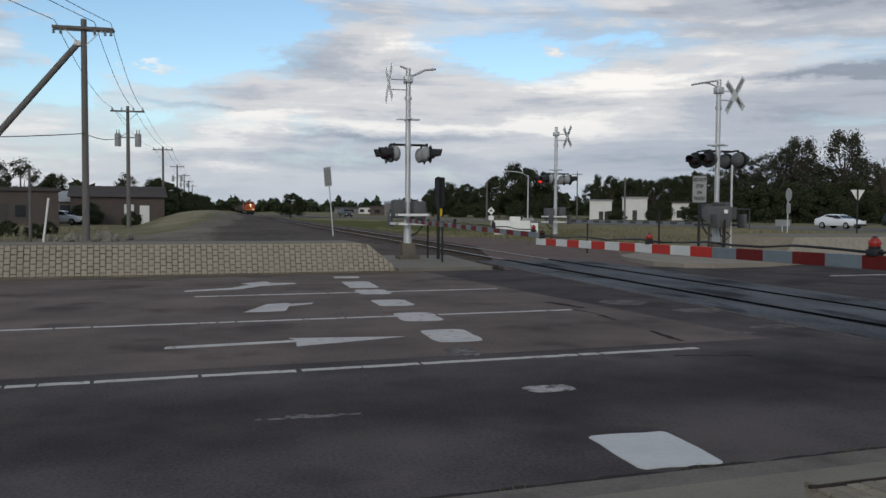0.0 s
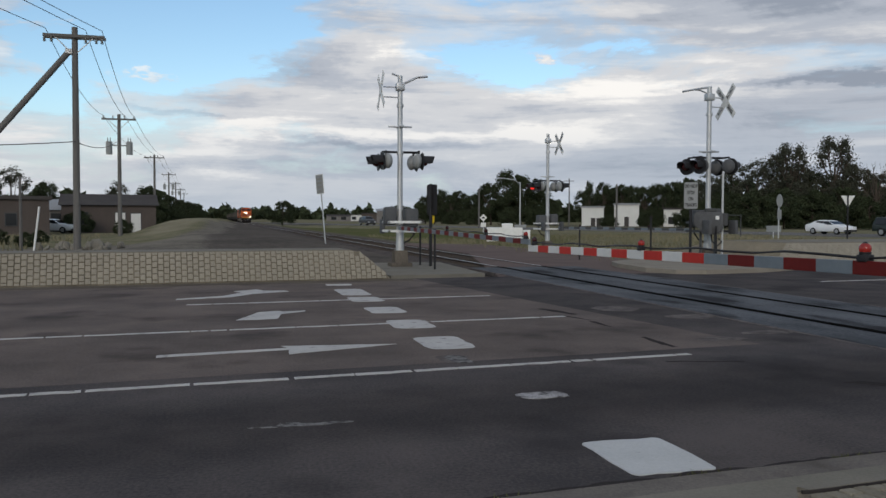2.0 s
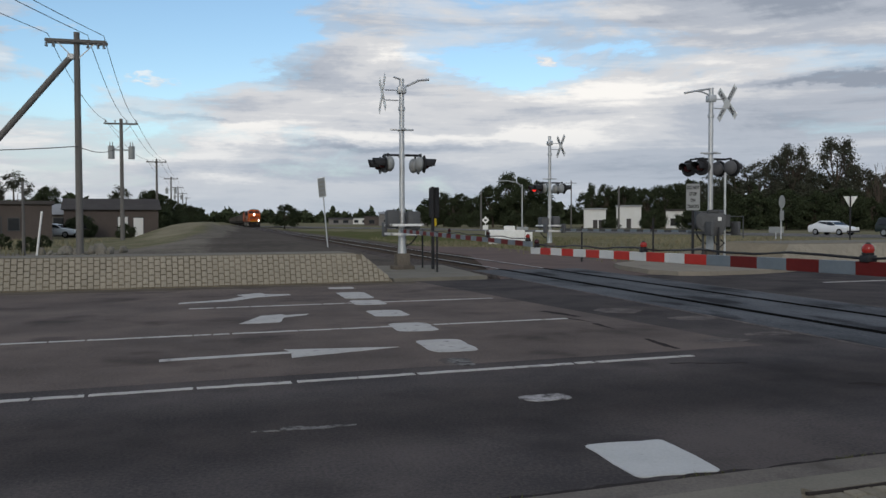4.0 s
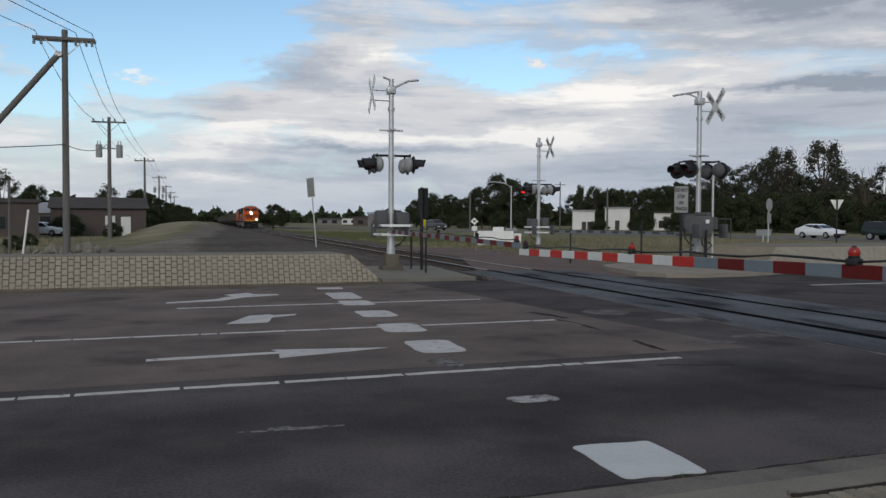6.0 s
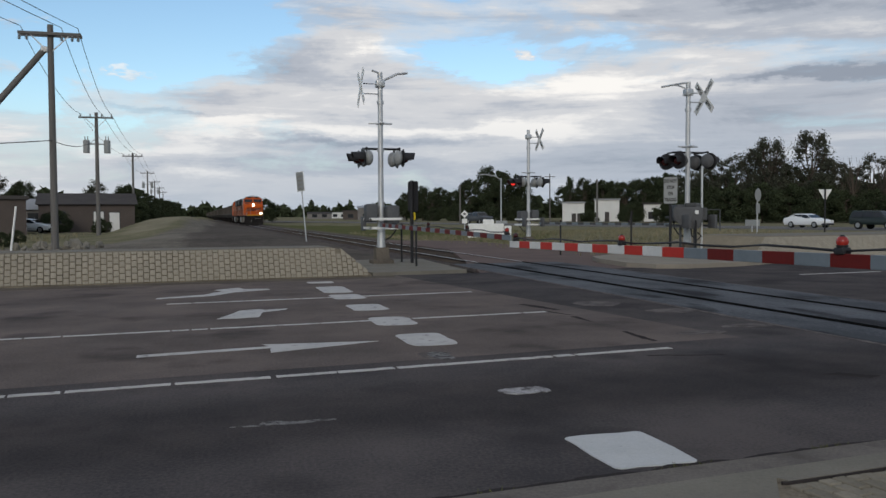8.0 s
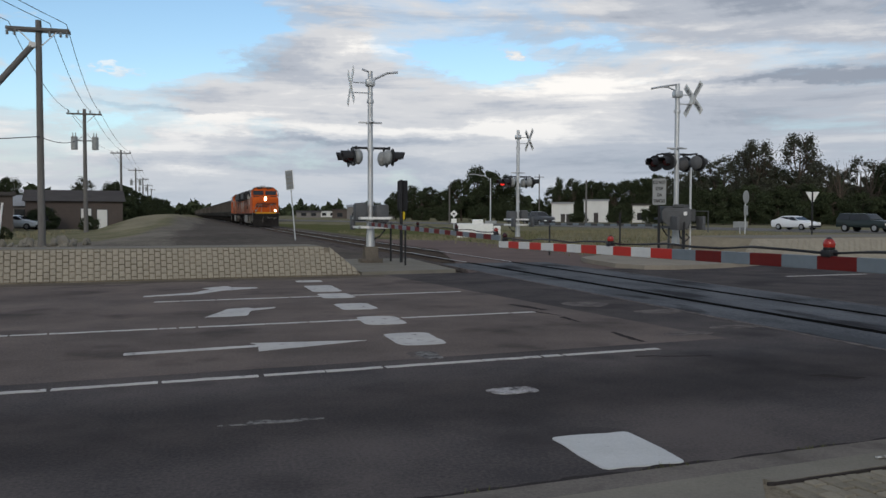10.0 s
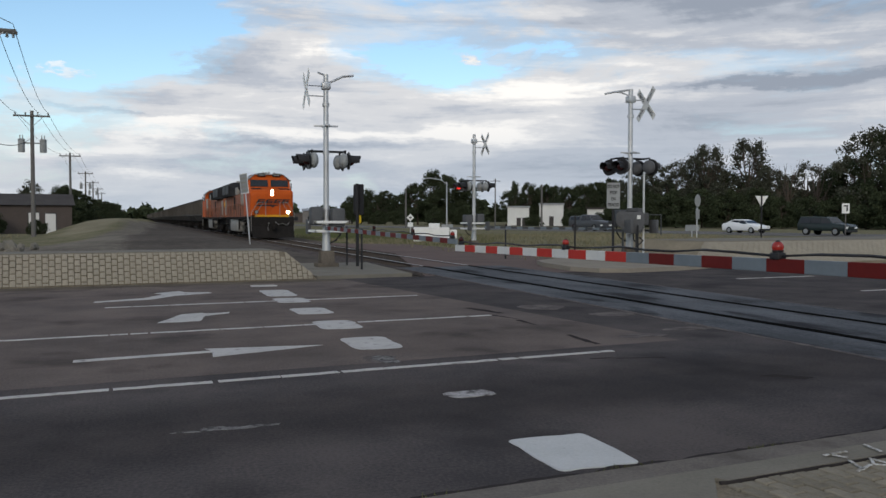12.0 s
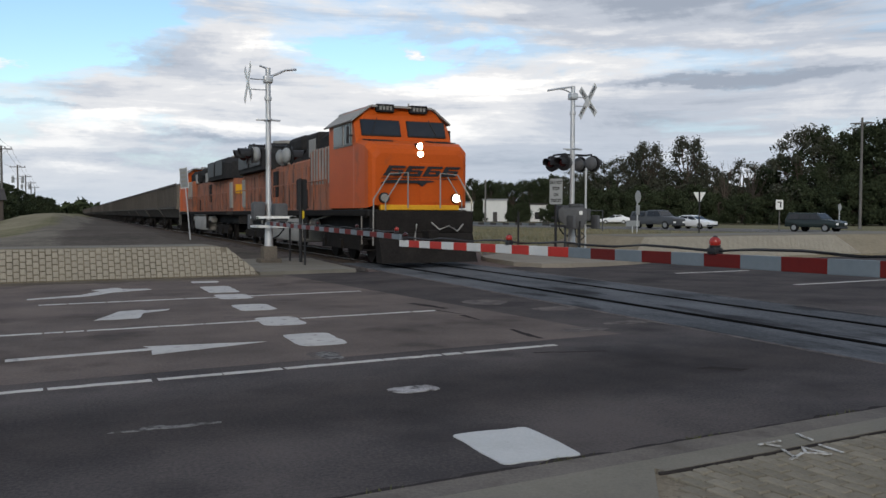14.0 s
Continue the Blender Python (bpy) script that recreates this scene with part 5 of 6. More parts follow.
    loft(bm, [(1.42, [(-0.98, 4.70), (0.98, 4.70), (0.98, 4.76), (-0.98, 4.76)]), (4.5, [(-1.12, 4.70), (1.12, 4.70), (1.06, 4.78), (-1.06, 4.78)])])
    for sx in (-1, 1):
        prism(bm, [(sx * 1.05, 4.74), (sx * 1.62, 4.28), (sx * 1.60, 4.24), (sx * 1.03, 4.69)], 1.45, 4.45, "y")
    part("cab_roof", bm, M["silver"], L, "dusty grey cab roof with drip edges", smooth=False)
    for sx in (-1, 1):
        nb = boxes("number_board", M["loconavy"], L, (sx * 0.54 - 0.28, sx * 0.54 + 0.28, 1.42, 1.62, 4.56, 4.80), bevel=0.02, label="black number board")
        for k in range(4):
            boxes("digit_bar", M["silver"], nb, (sx * 0.54 - 0.20 + k * 0.11, sx * 0.54 - 0.13 + k * 0.11, 1.412, 1.419, 4.62, 4.74))
    ang = math.degrees(math.atan2(0.30, 0.80))
    for sx in (-1, 1):
        wm = Matrix.Translation((sx * 0.735, 1.345, 4.06)) @ pose(0, 0, 0, -ang)
        wf = new("windshield")
        wf.parent = L
        wf.matrix_basis = wm
        bm = bmesh.new()
        box(bm, -0.63, 0.63, -0.025, 0.02, -0.27, 0.27, bevel=0.015)
        part("windshield_frame", bm, M["loconavy"], wf, "black rubber window frame", smooth=False)
        bm = bmesh.new()
        box(bm, -0.59, 0.59, -0.035, -0.026, -0.23, 0.23)
        part("pane", bm, M["glass"], wf, "dark glass", smooth=False)
        bm = bmesh.new()
        rod(bm, (0.1 * sx, -0.05, 0.3), (0.3 * sx, -0.05, -0.2), 0.014, seg=6)
        part("wiper", bm, M["black"], wf)
        for y0, y1 in ((1.75, 2.45), (2.60, 3.55)):
            sw = new("side_window")
            sw.parent = L
            boxes("window_frame", M["silver"], sw, (sx * 1.515 - 0.02, sx * 1.515 + 0.02, y0 - 0.05, y1 + 0.05, 3.55, 4.25), bevel=0.01)
            boxes("pane", M["glass"], sw, (sx * 1.54 - 0.008, sx * 1.54 + 0.008, y0, y1, 3.60, 4.20))
        bm = bmesh.new()
        box(bm, sx * 1.66 - 0.03, sx * 1.66 + 0.03, 1.62, 1.74, 3.6, 4.1, bevel=0.01)
        box(bm, min(sx * 1.5, sx * 1.66), max(sx * 1.5, sx * 1.66), 1.66, 1.70, 3.82, 3.86)
        part("mirror", bm, M["black"], L)
    # head lamps, ditch lamps
    for z, y in ((3.22, -0.05), (3.45, 0.0)):
        bm = bmesh.new()
        rod(bm, (0.0, 0.35, z), (0.0, y + 0.015, z), 0.105, seg=18)
        hl = part("headlight", bm, M["loconavy"], L, "headlight housing")
        bm = bmesh.new()
        rod(bm, (0.0, y + 0.014, z), (0.0, y + 0.009, z), 0.080, seg=20)
        part("lens", bm, M["headlight"], hl, "bright warm lamp")
    for sx, on in ((-1, False), (1, True)):
        bm = bmesh.new()
        rod(bm, (sx * 1.12, 0.1, 1.95), (sx * 1.12, -0.10, 1.95), 0.15, seg=16)
        dl = part("ditch_light", bm, M["loconavy"], L, "ditch light housing")
        bm = bmesh.new()
        rod(bm, (sx * 1.12, -0.09, 1.95), (sx * 1.12, -0.106, 1.95), 0.115, seg=20)
        part("lens", bm, M["ditchlight"] if on else M["silver"], dl, "bright warm lamp" if on else "dull lamp glass")
    # pilot, plow and coupler
    bm = bmesh.new()
    box(bm, -1.5, 1.5, -0.45, 0.15, 0.95, 1.58, bevel=0.03)
    prism(bm, [(-0.85, 0.12), (-0.5, 0.95), (-0.2, 0.95), (-0.35, 0.12)], -1.45, 1.45, "x")
    part("pilot", bm, M["truck"], L, "black pilot and snow plow", smooth=False)
    bm = bmesh.new()
    box(bm, -0.14, 0.14, -1.05, -0.4, 0.72, 1.02, bevel=0.05)
    box(bm, -0.22, 0.1, -1.2, -0.9, 0.70, 1.05, bevel=0.06)
    part("coupler", bm, M["truck"], L, smooth=False)
    bm = bmesh.new()
    bent(bm, [(0.15, -0.5, 1.25), (0.35, -0.62, 1.05), (0.65, -0.6, 1.15), (0.95, -0.55, 1.0), (1.15, -0.5, 1.2)], 0.025)
    part("air_hose", bm, M["silver"], L)
    bm = bmesh.new()
    bent(bm, [(-0.3, -0.5, 1.2), (-0.4, -0.62, 0.85), (-0.35, -0.6, 0.6)], 0.025)
    part("air_hose", bm, M["silver"], L)
    for sx in (-1, 1):
        for k in range(4):
            boxes("step", M["truck"], L, (min(sx * 1.05, sx * 1.55), max(sx * 1.05, sx * 1.55), 0.25, 0.65, 0.42 + k * 0.32, 0.46 + k * 0.32))
        bm = bmesh.new()
        bent(bm, [(sx * 1.52, -0.25, 0.6), (sx * 1.52, -0.3, 1.9), (sx * 1.05, -0.32, 2.62), (sx * 0.5, -0.33, 2.66), (sx * 0.5, -0.33, 1.66)], 0.022)
        part("front_handrail", bm, M["silver"], L, "pale front handrail")
        bm = bmesh.new()
        bent(bm, [(sx * 1.18, -0.34, 0.9), (sx * 1.18, -0.34, 1.85), (sx * 0.72, -0.36, 2.55)], 0.02)
        part("front_handrail", bm, M["silver"], L, "pale front handrail")
        bm = bmesh.new()
        bent(bm, [(sx * 1.52, 0.75, 0.6), (sx * 1.53, 0.75, 1.9)], 0.022)
        part("step_handrail", bm, M["silver"], L)
        bm = bmesh.new()
        rail_pts = [(sx * 1.50, 4.6, 2.62), (sx * 1.50, 21.6, 2.62)]
        bent(bm, rail_pts, 0.022)
        for k in range(12):
            y = 4.6 + 17 * k / 11
            bent(bm, [(sx * 1.50, y, 1.6), (sx * 1.50, y, 2.62)], 0.022, 6)
        part("side_handrail", bm, M["orangeside"], L, "dusty side handrail")
    # hood
    bm = bmesh.new()
    loft(bm, [(4.2, oct_ring(1.42, 1.62, 3.75, 0.1)), (6.9, oct_ring(1.42, 1.62, 3.75, 0.1))])
    loft(bm, [(6.9, oct_ring(1.12, 1.62, 3.55, 0.08)), (21.3, oct_ring(1.12, 1.62, 3.45, 0.08))])
    part("hood", bm, M["orangeside"], L, "dusty orange hood, darkened in colour for its shaded side", smooth=False)
    for k in range(7):
        for sx in (-1, 1):
            y = 4.45 + k * 0.36
            bm = bmesh.new()
            box(bm, sx * 1.43 - 0.02, sx * 1.43 + 0.02, y, y + 0.10, 2.5, 3.72, bevel=0.008)
            part("cabinet_rib", bm, M["silver"], L, "pale vertical rib", smooth=False)
    for sx in (-1, 1):
        for k in range(14):
            y = 7.2 + k * 1.0
            bm = bmesh.new()
            box(bm, sx * 1.135 - 0.015, sx * 1.135 + 0.015, y, y + 0.9, 1.75, 3.25, bevel=0.01)
            part("hood_door", bm, M["orangeside"], L, smooth=False)
    bm = bmesh.new()
    loft(bm, [(4.2, oct_ring(1.15, 3.70, 4.55, 0.25)), (6.6, oct_ring(1.15, 3.70, 4.35, 0.25))])
    loft(bm, [(6.9, oct_ring(0.95, 3.50, 4.25, 0.25)), (13.8, oct_ring(0.95, 3.45, 4.30, 0.25))])
    box(bm, -1.15, 1.15, 9.2, 11.4, 3.85, 4.52, bevel=0.2)
    box(bm, -1.2, 1.2, 6.7, 8.3, 3.6, 4.42, bevel=0.1)
    loft(bm, [(14.0, oct_ring(1.1, 3.44, 4.30, 0.2)), (14.8, oct_ring(1.5, 3.44, 4.62, 0.3)), (20.4, oct_ring(1.5, 3.44, 4.62, 0.3)), (21.3, oct_ring(1.2, 3.44, 4.35, 0.12))])
    part("hood_top", bm, M["loconavy"], L, "black hood top with radiator housing", smooth=False)
    bm = bmesh.new()
    for y in (16.0, 18.6):
        rod(bm, (0, y, 4.68), (0, y, 4.80), 0.75, seg=24)
    box(bm, -0.5, 0.5, 12.2, 13.2, 4.25, 4.6, bevel=0.05)
    part("roof_fan", bm, M["silver"], L, "grey roof fans and stack")
    for sx in (-1, 1):
        for y in (15.0, 17.9):
            boxes("radiator_grille", M["dark"], L, (sx * 1.555 - 0.01, sx * 1.555 + 0.01, y, y + 2.4, 3.65, 4.5), label="dark radiator grille")
    # pale and dark gear on the hood sides and roof
    for sx in (-1, 1):
        for y0, y1, z0, z1, mt in ((6.95, 7.9, 3.55, 4.2, "silver"), (11.6, 12.6, 3.5, 4.1, "silver"), (13.2, 13.9, 2.2, 3.3, "loconavy"), (8.3, 9.0, 1.7, 2.4, "loconavy"), (20.6, 21.2, 1.8, 3.2, "silver")):
            boxes("hood_box", M[mt], L, (min(sx * 0.9, sx * 1.22), max(sx * 0.9, sx * 1.22), y0, y1, z0, z1), bevel=0.04)
        bm = bmesh.new()
        bent(bm, [(sx * 1.2, 4.4, 1.5), (sx * 1.32, 7.0, 1.25), (sx * 1.32, 8.4, 1.25), (sx * 1.5, 8.6, 1.4), (sx * 1.5, 13.8, 1.4)], 0.035)
        part("pipe", bm, M["silver"], L)
        for y in (7.0, 14.0):
            boxes("side_ladder", M["truck"], L, (sx * 1.5 - 0.04, sx * 1.5 + 0.04, y, y + 0.5, 0.6, 1.45))
    for y0, y1, z in ((5.0, 5.6, 4.72), (8.5, 8.9, 4.6), (11.9, 12.1, 4.75), (13.4, 13.7, 4.5)):
        boxes("roof_box", M["loconavy"], L, (-0.35, 0.35, y0, y1, 4.2, z), bevel=0.04)
    bm = bmesh.new()
    for k in range(3):
        rod(bm, (-0.2 + 0.2 * k, 3.6, 4.85), (-0.2 + 0.2 * k, 3.1 - 0.1 * k, 4.9), 0.04, 0.09, 10)
    rod(bm, (0.5, 2.2, 4.76), (0.5, 2.2, 4.95), 0.03, seg=6)
    part("horn", bm, M["silver"], L)
    bm = bmesh.new()
    box(bm, -1.5, 1.5, 8.4, 14.0, 0.42, 1.36, bevel=0.16)
    part("fuel_tank", bm, M["silver"], L, "dusty silver fuel tank")
    for sx in (-1, 1):
        for y0, y1 in ((6.9, 8.2), (14.2, 15.4)):
            bm = bmesh.new()
            rod(bm, (sx * 1.25, y0, 1.15), (sx * 1.25, y1, 1.15), 0.2, seg=14)
            part("air_tank", bm, M["silver"], L)
    truck(L, 1.6, 6.2, 3)
    truck(L, 15.8, 20.4, 3)
    # end wall and headlight at the back
    boxes("end_board", M["yellow"], L, (-1.0, 1.0, 21.32, 21.36, 2.6, 3.1), label="yellow end panel")
    return L


def coal_car():
    c = base("coal_car", Matrix.Identity(4), "grey-brown ribbed steel coal car in the train", "rail car", "coal cars of the train")
    bm = bmesh.new()
    loft(bm, [(0.5, [(-1.0, 1.15), (1.0, 1.15), (1.55, 2.0), (1.55, 3.75), (-1.55, 3.75), (-1.55, 2.0)]), (15.4, [(-1.0, 1.15), (1.0, 1.15), (1.55, 2.0), (1.55, 3.75), (-1.55, 3.75), (-1.55, 2.0)])])
    part("body", bm, M["coal"], c, smooth=False)
    bm = bmesh.new()
    for k in range(14):
        y = 0.9 + k * 1.08
        for sx in (-1, 1):
            box(bm, sx * 1.58 - 0.04, sx * 1.58 + 0.04, y - 0.06, y + 0.06, 1.95, 3.72)
    for sx in (-1, 1):
        box(bm, sx * 1.58 - 0.06, sx * 1.58 + 0.06, 0.45, 15.45, 3.70, 3.86)
        box(bm, sx * 1.56 - 0.06, sx * 1.56 + 0.06, 0.45, 15.45, 1.85, 2.02)
    part("rib", bm, M["coal"], c, "vertical side ribs and top chord", smooth=False)
    bm = bmesh.new()
    prism(bm, [(-1.45, 3.76), (1.45, 3.76), (0.9, 4.02), (0.1, 4.10), (-0.8, 4.0)], 0.9, 15.0, "y")
    part("coal_load", bm, M["black"], c, "heaped black coal", smooth=False)
    boxes("underframe", M["truck"], c, (-0.4, 0.4, -0.3, 16.2, 0.75, 1.15))
    truck(c, 1.0, 3.4, 2)
    truck(c, 12.5, 14.9, 2)
    return c


loco = locomotive("orange and black freight locomotive with bright headlights leading the train")
rear = locomotive("dusty orange and black freight locomotive running backwards behind the leader")
first_car = coal_car()
cars = [first_car] + [copy_thing(first_car, Matrix.Identity(4)) for _ in range(44)]

# ---- trees ----


def polar(az, r):
    return r * math.sin(radians(az)), r * math.cos(radians(az))


def leaf_mesh(name, points, size, material, seed):
    """Many small separate leaf sprays, each a bent pair of triangles, round the given points."""
    rng = np.random.RandomState(seed)
    n = len(points)
    p = np.asarray(points, float)
    a = rng.normal(size=(n, 3))
    a /= np.linalg.norm(a, axis=1)[:, None]
    b = np.cross(a, rng.normal(size=(n, 3)))
    b /= np.linalg.norm(b, axis=1)[:, None]
    s = (size * rng.uniform(0.55, 1.35, n))[:, None]
    c = np.cross(a, b) * 0.25
    v = np.stack([p - a * s, p + b * s * 0.55 + c * s, p + a * s, p - b * s * 0.55 + c * s], 1).reshape(-1, 3)
    f = [(4 * i, 4 * i + 1, 4 * i + 2, 4 * i + 3) for i in range(n)]
    me = bpy.data.meshes.new(name)
    me.from_pydata(v.tolist(), [], f)
    me.materials.append(material)
    return me


def tree(seed, h, w, label, material="leaf", clumps=46, each=70, bare=False, lowest=0.16, loose=1.0, flat=0.0):
    """Trunk, limbs and a crown of clumps with gaps; h high, w wide."""
    rng = random.Random(seed)
    t = base("tree", Matrix.Identity(4), label, "tree", "trees round the crossing")
    bm = bmesh.new()
    top = Vector((rng.uniform(-.3, .3), rng.uniform(-.3, .3), h * 0.72))
    rod(bm, (0, 0, -0.4), (top.x * 0.5, top.y * 0.5, h * 0.36), h * 0.026, h * 0.02, 9)
    rod(bm, (top.x * 0.5, top.y * 0.5, h * 0.36), top, h * 0.02, h * 0.006, 8)
    pts = []
    for k in range(clumps):
        u = lowest + (1 - lowest) * (k + rng.random()) / clumps
        girth = max(flat, math.sin(math.pi * min(1.0, 0.14 + u * 0.82)) ** 0.7)
        a = rng.uniform(0, 6.28)
        d = w * 0.5 * girth * math.sqrt(rng.uniform(0.15, 1.0))
        c = Vector((d * math.cos(a), d * math.sin(a), h * u * 0.93))
        if k % 3 == 0 or bare:
            s = Vector((top.x * 0.5, top.y * 0.5, h * rng.uniform(0.2, 0.5)))
            mid = s.lerp(c, 0.5) + Vector((0, 0, -0.04 * h))
            rod(bm, s, mid, h * 0.010, h * 0.006, 5)
            rod(bm, mid, c, h * 0.006, h * 0.002, 5)
            for _ in range(3):
                e = c + Vector((rng.gauss(0, 1), rng.gauss(0, 1), rng.uniform(0.2, 1.5))) * h * 0.05
                rod(bm, mid.lerp(c, 0.6), e, h * 0.003, h * 0.001, 4)
        cs = loose * w * 0.15 * rng.uniform(0.35, 1.3) * (1.12 - 0.36 * u)
        m = int(each * 3.6 * rng.uniform(0.4, 1.4) * (1.2 - 0.42 * u))
        for _ in range(m):
            q = Vector((rng.gauss(0, 1), rng.gauss(0, 1), rng.gauss(0, 1)))
            q = q.normalized() * rng.random() ** 0.6 * (1.35 if rng.random() < 0.12 else 1.0)
            pts.append((c.x + q.x * cs, c.y + q.y * cs, max(0.3, c.z + q.z * cs * 0.8)))
    part("trunk", bm, M["bark"], t)
    if pts and not bare:
        o = new("crown", leaf_mesh("crown", pts, w * 0.013 + 0.06, M[material], seed))
        o.parent = t
    return t


def plant(kind, az, r, scale=1.0, turn=0.0, sz=1.0):
    x, y = polar(az, r)
    m = Matrix.Translation((x, y, ground_z(x, y))) @ pose(0, 0, 0, 0, 0, turn) @ Matrix.Diagonal((scale, scale, scale * sz, 1))
    c = copy_thing(kind, m)
    c.scale = (scale, scale, scale * sz)
    return c


oak = tree(1, 12, 10, "broad dark green tree beyond the highway", clumps=62, each=70)
elm = tree(2, 12, 7.5, "tall dark green tree beyond the highway", clumps=58, each=70)
ash = tree(3, 12, 9, "thin-leaved grey-green tree beyond the highway", "leafgrey", clumps=44, each=34)
poplar = tree(7, 15.3, 8.2, "tall lacy grey-green tree beyond the highway", "leafgrey", clumps=90, each=46, lowest=0.12, loose=1.25, flat=0.5)
dead = tree(4, 9, 5, "bare dead tree among the green ones", bare=True, clumps=22)
bush = tree(5, 6, 8, "dense dark green bush", clumps=44, each=90, lowest=0.03)
x, y = polar(37.1, 160)
poplar.matrix_basis = pose(x, y, ground_z(x, y), 0, 0, 40)
x, y = polar(33.9, 178)
oak.matrix_basis = pose(x, y, ground_z(x, y), 0, 0, 20) @ Matrix.Diagonal((0.8, 0.8, 0.8, 1))
x, y = polar(38.4, 166)
elm.matrix_basis = pose(x, y, ground_z(x, y), 0, 0, 70) @ Matrix.Diagonal((0.9, 0.9, 0.9, 1))
x, y = polar(34.2, 175)
ash.matrix_basis = pose(x, y, ground_z(x, y)) @ Matrix.Diagonal((1.05, 1.05, 1.05, 1))
x, y = polar(41.9, 158)
dead.matrix_basis = pose(x, y, ground_z(x, y)) @ Matrix.Diagonal((1.3, 1.3, 1.3, 1))
x, y = polar(33.0, 150)
bush.matrix_basis = pose(x, y, ground_z(x, y))
for kind, az, r, s, sz in (
        (poplar, 39.6, 160, 1.06, 1.0), (poplar, 36.4, 163, 0.9, 1.0), (ash, 37.6, 168, 1.0, 1.0), (poplar, 48.0, 150, 1.0, 0.95), (poplar, 50.0, 152, 1.1, 1.0), (ash, 40.9, 165, 0.95, 1.0), (ash, 43.0, 170, 1.1, 0.95), (elm, 44.4, 160, 0.95, 0.95), (oak, 45.6, 158, 1.0, 1.0),
        (elm, 47.3, 150, 1.28, 1.06), (oak, 49.0, 150, 1.2, 1.05), (oak, 50.9, 148, 1.35, 1.05), (elm, 52.5, 146, 1.75, 1.0), (ash, 46.4, 148, 1.3, 1.05), (oak, 55, 146, 1.7, 1.0), (elm, 58, 150, 1.6, 1.0),
        (oak, 30.9, 205, 0.95, 1.0), (elm, 29.6, 205, 0.95, 0.9), (oak, 28.4, 212, 0.9, 0.9), (oak, 26.9, 225, 0.95, 0.95), (elm, 25.6, 225, 0.95, 1.0), (oak, 24.4, 232, 0.9, 0.9), (ash, 32.3, 195, 1.05, 0.95),
        (oak, 20.2, 208, 1.05, 1.0), (elm, 19.2, 208, 1.15, 1.0), (oak, 18.2, 214, 0.95, 0.95), (oak, 16.0, 240, 0.9, 0.9), (elm, 14.9, 245, 0.9, 0.95), (oak, 13.8, 250, 0.8, 0.9), (oak, 22.0, 240, 0.7, 0.9),
        (oak, 4.3, 215, 0.74, 0.72),
        (oak, 17.1, 226, 0.80, 0.85), (elm, 15.5, 236, 0.78, 0.9), (oak, 14.4, 246, 0.85, 0.85), (ash, 21.3, 214, 0.75, 0.85), (oak, 21.2, 212, 0.98, 1.0), (elm, 24.7, 220, 0.55, 1.75), (oak, 26.2, 236, 0.95, 0.9),
        (oak, 27.6, 232, 0.98, 0.92), (elm, 29.0, 222, 1.0, 0.9), (oak, 30.2, 226, 1.0, 0.95), (elm, 31.6, 204, 1.0, 0.9), (ash, 33.3, 185, 1.0, 0.95), (oak, 32.8, 210, 0.95, 0.9), (ash, 35.2, 170, 1.1, 1.0), (dead, 43.6, 155, 1.2, 1.05), (ash, 41.6, 172, 1.0, 0.9),
        (ash, -11.9, 135, 0.80, 0.95), (ash, -13.6, 132, 0.8, 0.95), (oak, -9.9, 128, 0.56, 1.0), (ash, -5.9, 150, 0.55, 1.2),
        (oak, -4.2, 140, 0.60, 0.95), (oak, -3.3, 152, 0.58, 0.9), (oak, -2.7, 185, 0.6, 0.85), (elm, -2.1, 215, 0.55, 0.85), (oak, -2.0, 260, 0.75, 0.8), (oak, -1.5, 310, 0.75, 0.8), (oak, -1.2, 380, 0.85, 0.8)):
    plant(kind, az, r, s, az * 37 % 360, sz)
for az, r, s in ((33.8, 150, 1.0), (35.2, 148, 1.05), (36.8, 150, 1.1), (38.4, 149, 1.05), (40.0, 148, 1.1), (41.6, 148, 0.85), (43.2, 147, 0.85), (44.8, 146, 0.95), (46.3, 144, 1.05), (47.8, 142, 1.0),
                 (49.4, 140, 1.25), (51.0, 140, 1.25), (53, 140, 1.3), (30.9, 160, 0.60), (28.8, 165, 0.62), (26.1, 178, 0.40), (25.8, 178, 0.38), (28.5, 178, 0.5), (22.0, 205, 0.7), (19.4, 200, 0.7), (15.6, 215, 0.6), (31.6, 158, 0.8), (17.2, 200, 0.7), (21.2, 205, 0.7),
                 (-5.2, 118, 0.6), (-4.0, 122, 0.7), (-8.3, 97, 0.42), (-5.6, 92, 0.25)):
    plant(bush, az, r, s, az * 53 % 360)

# far woods on the horizon
rng = np.random.RandomState(9)
pts = []
for az0, az1, r0, h, n in ((-3.5, 14, 620, 9, 5200), (12, 36, 420, 9, 5200), (30, 62, 260, 11, 7000), (-16, -3, 300, 9, 4000), (-60, -16, 220, 9, 3000), (62, 130, 260, 12, 3000)):
    az = rng.uniform(az0, az1, n)
    rr = r0 * rng.uniform(0.96, 1.08, n)
    x, y = rr * np.sin(np.radians(az)), rr * np.cos(np.radians(az))
    wave = 0.62 + 0.38 * np.sin(az * 5.1 + r0) * np.sin(az * 2.3) + 0.18 * np.sin(az * 17.0)
    z = np.array([ground_z(a, b) for a, b in zip(x, y)]) + h * np.clip(wave, 0.25, 1.2) * rng.uniform(0, 1, n) ** 0.8
    pts += list(zip(x, y, z))
w = new("far_woods", leaf_mesh("far_woods", pts, 2.6, M["leaf"], 5))
tagged(w, "dark distant woods along the horizon", "woods", kind="stuff")

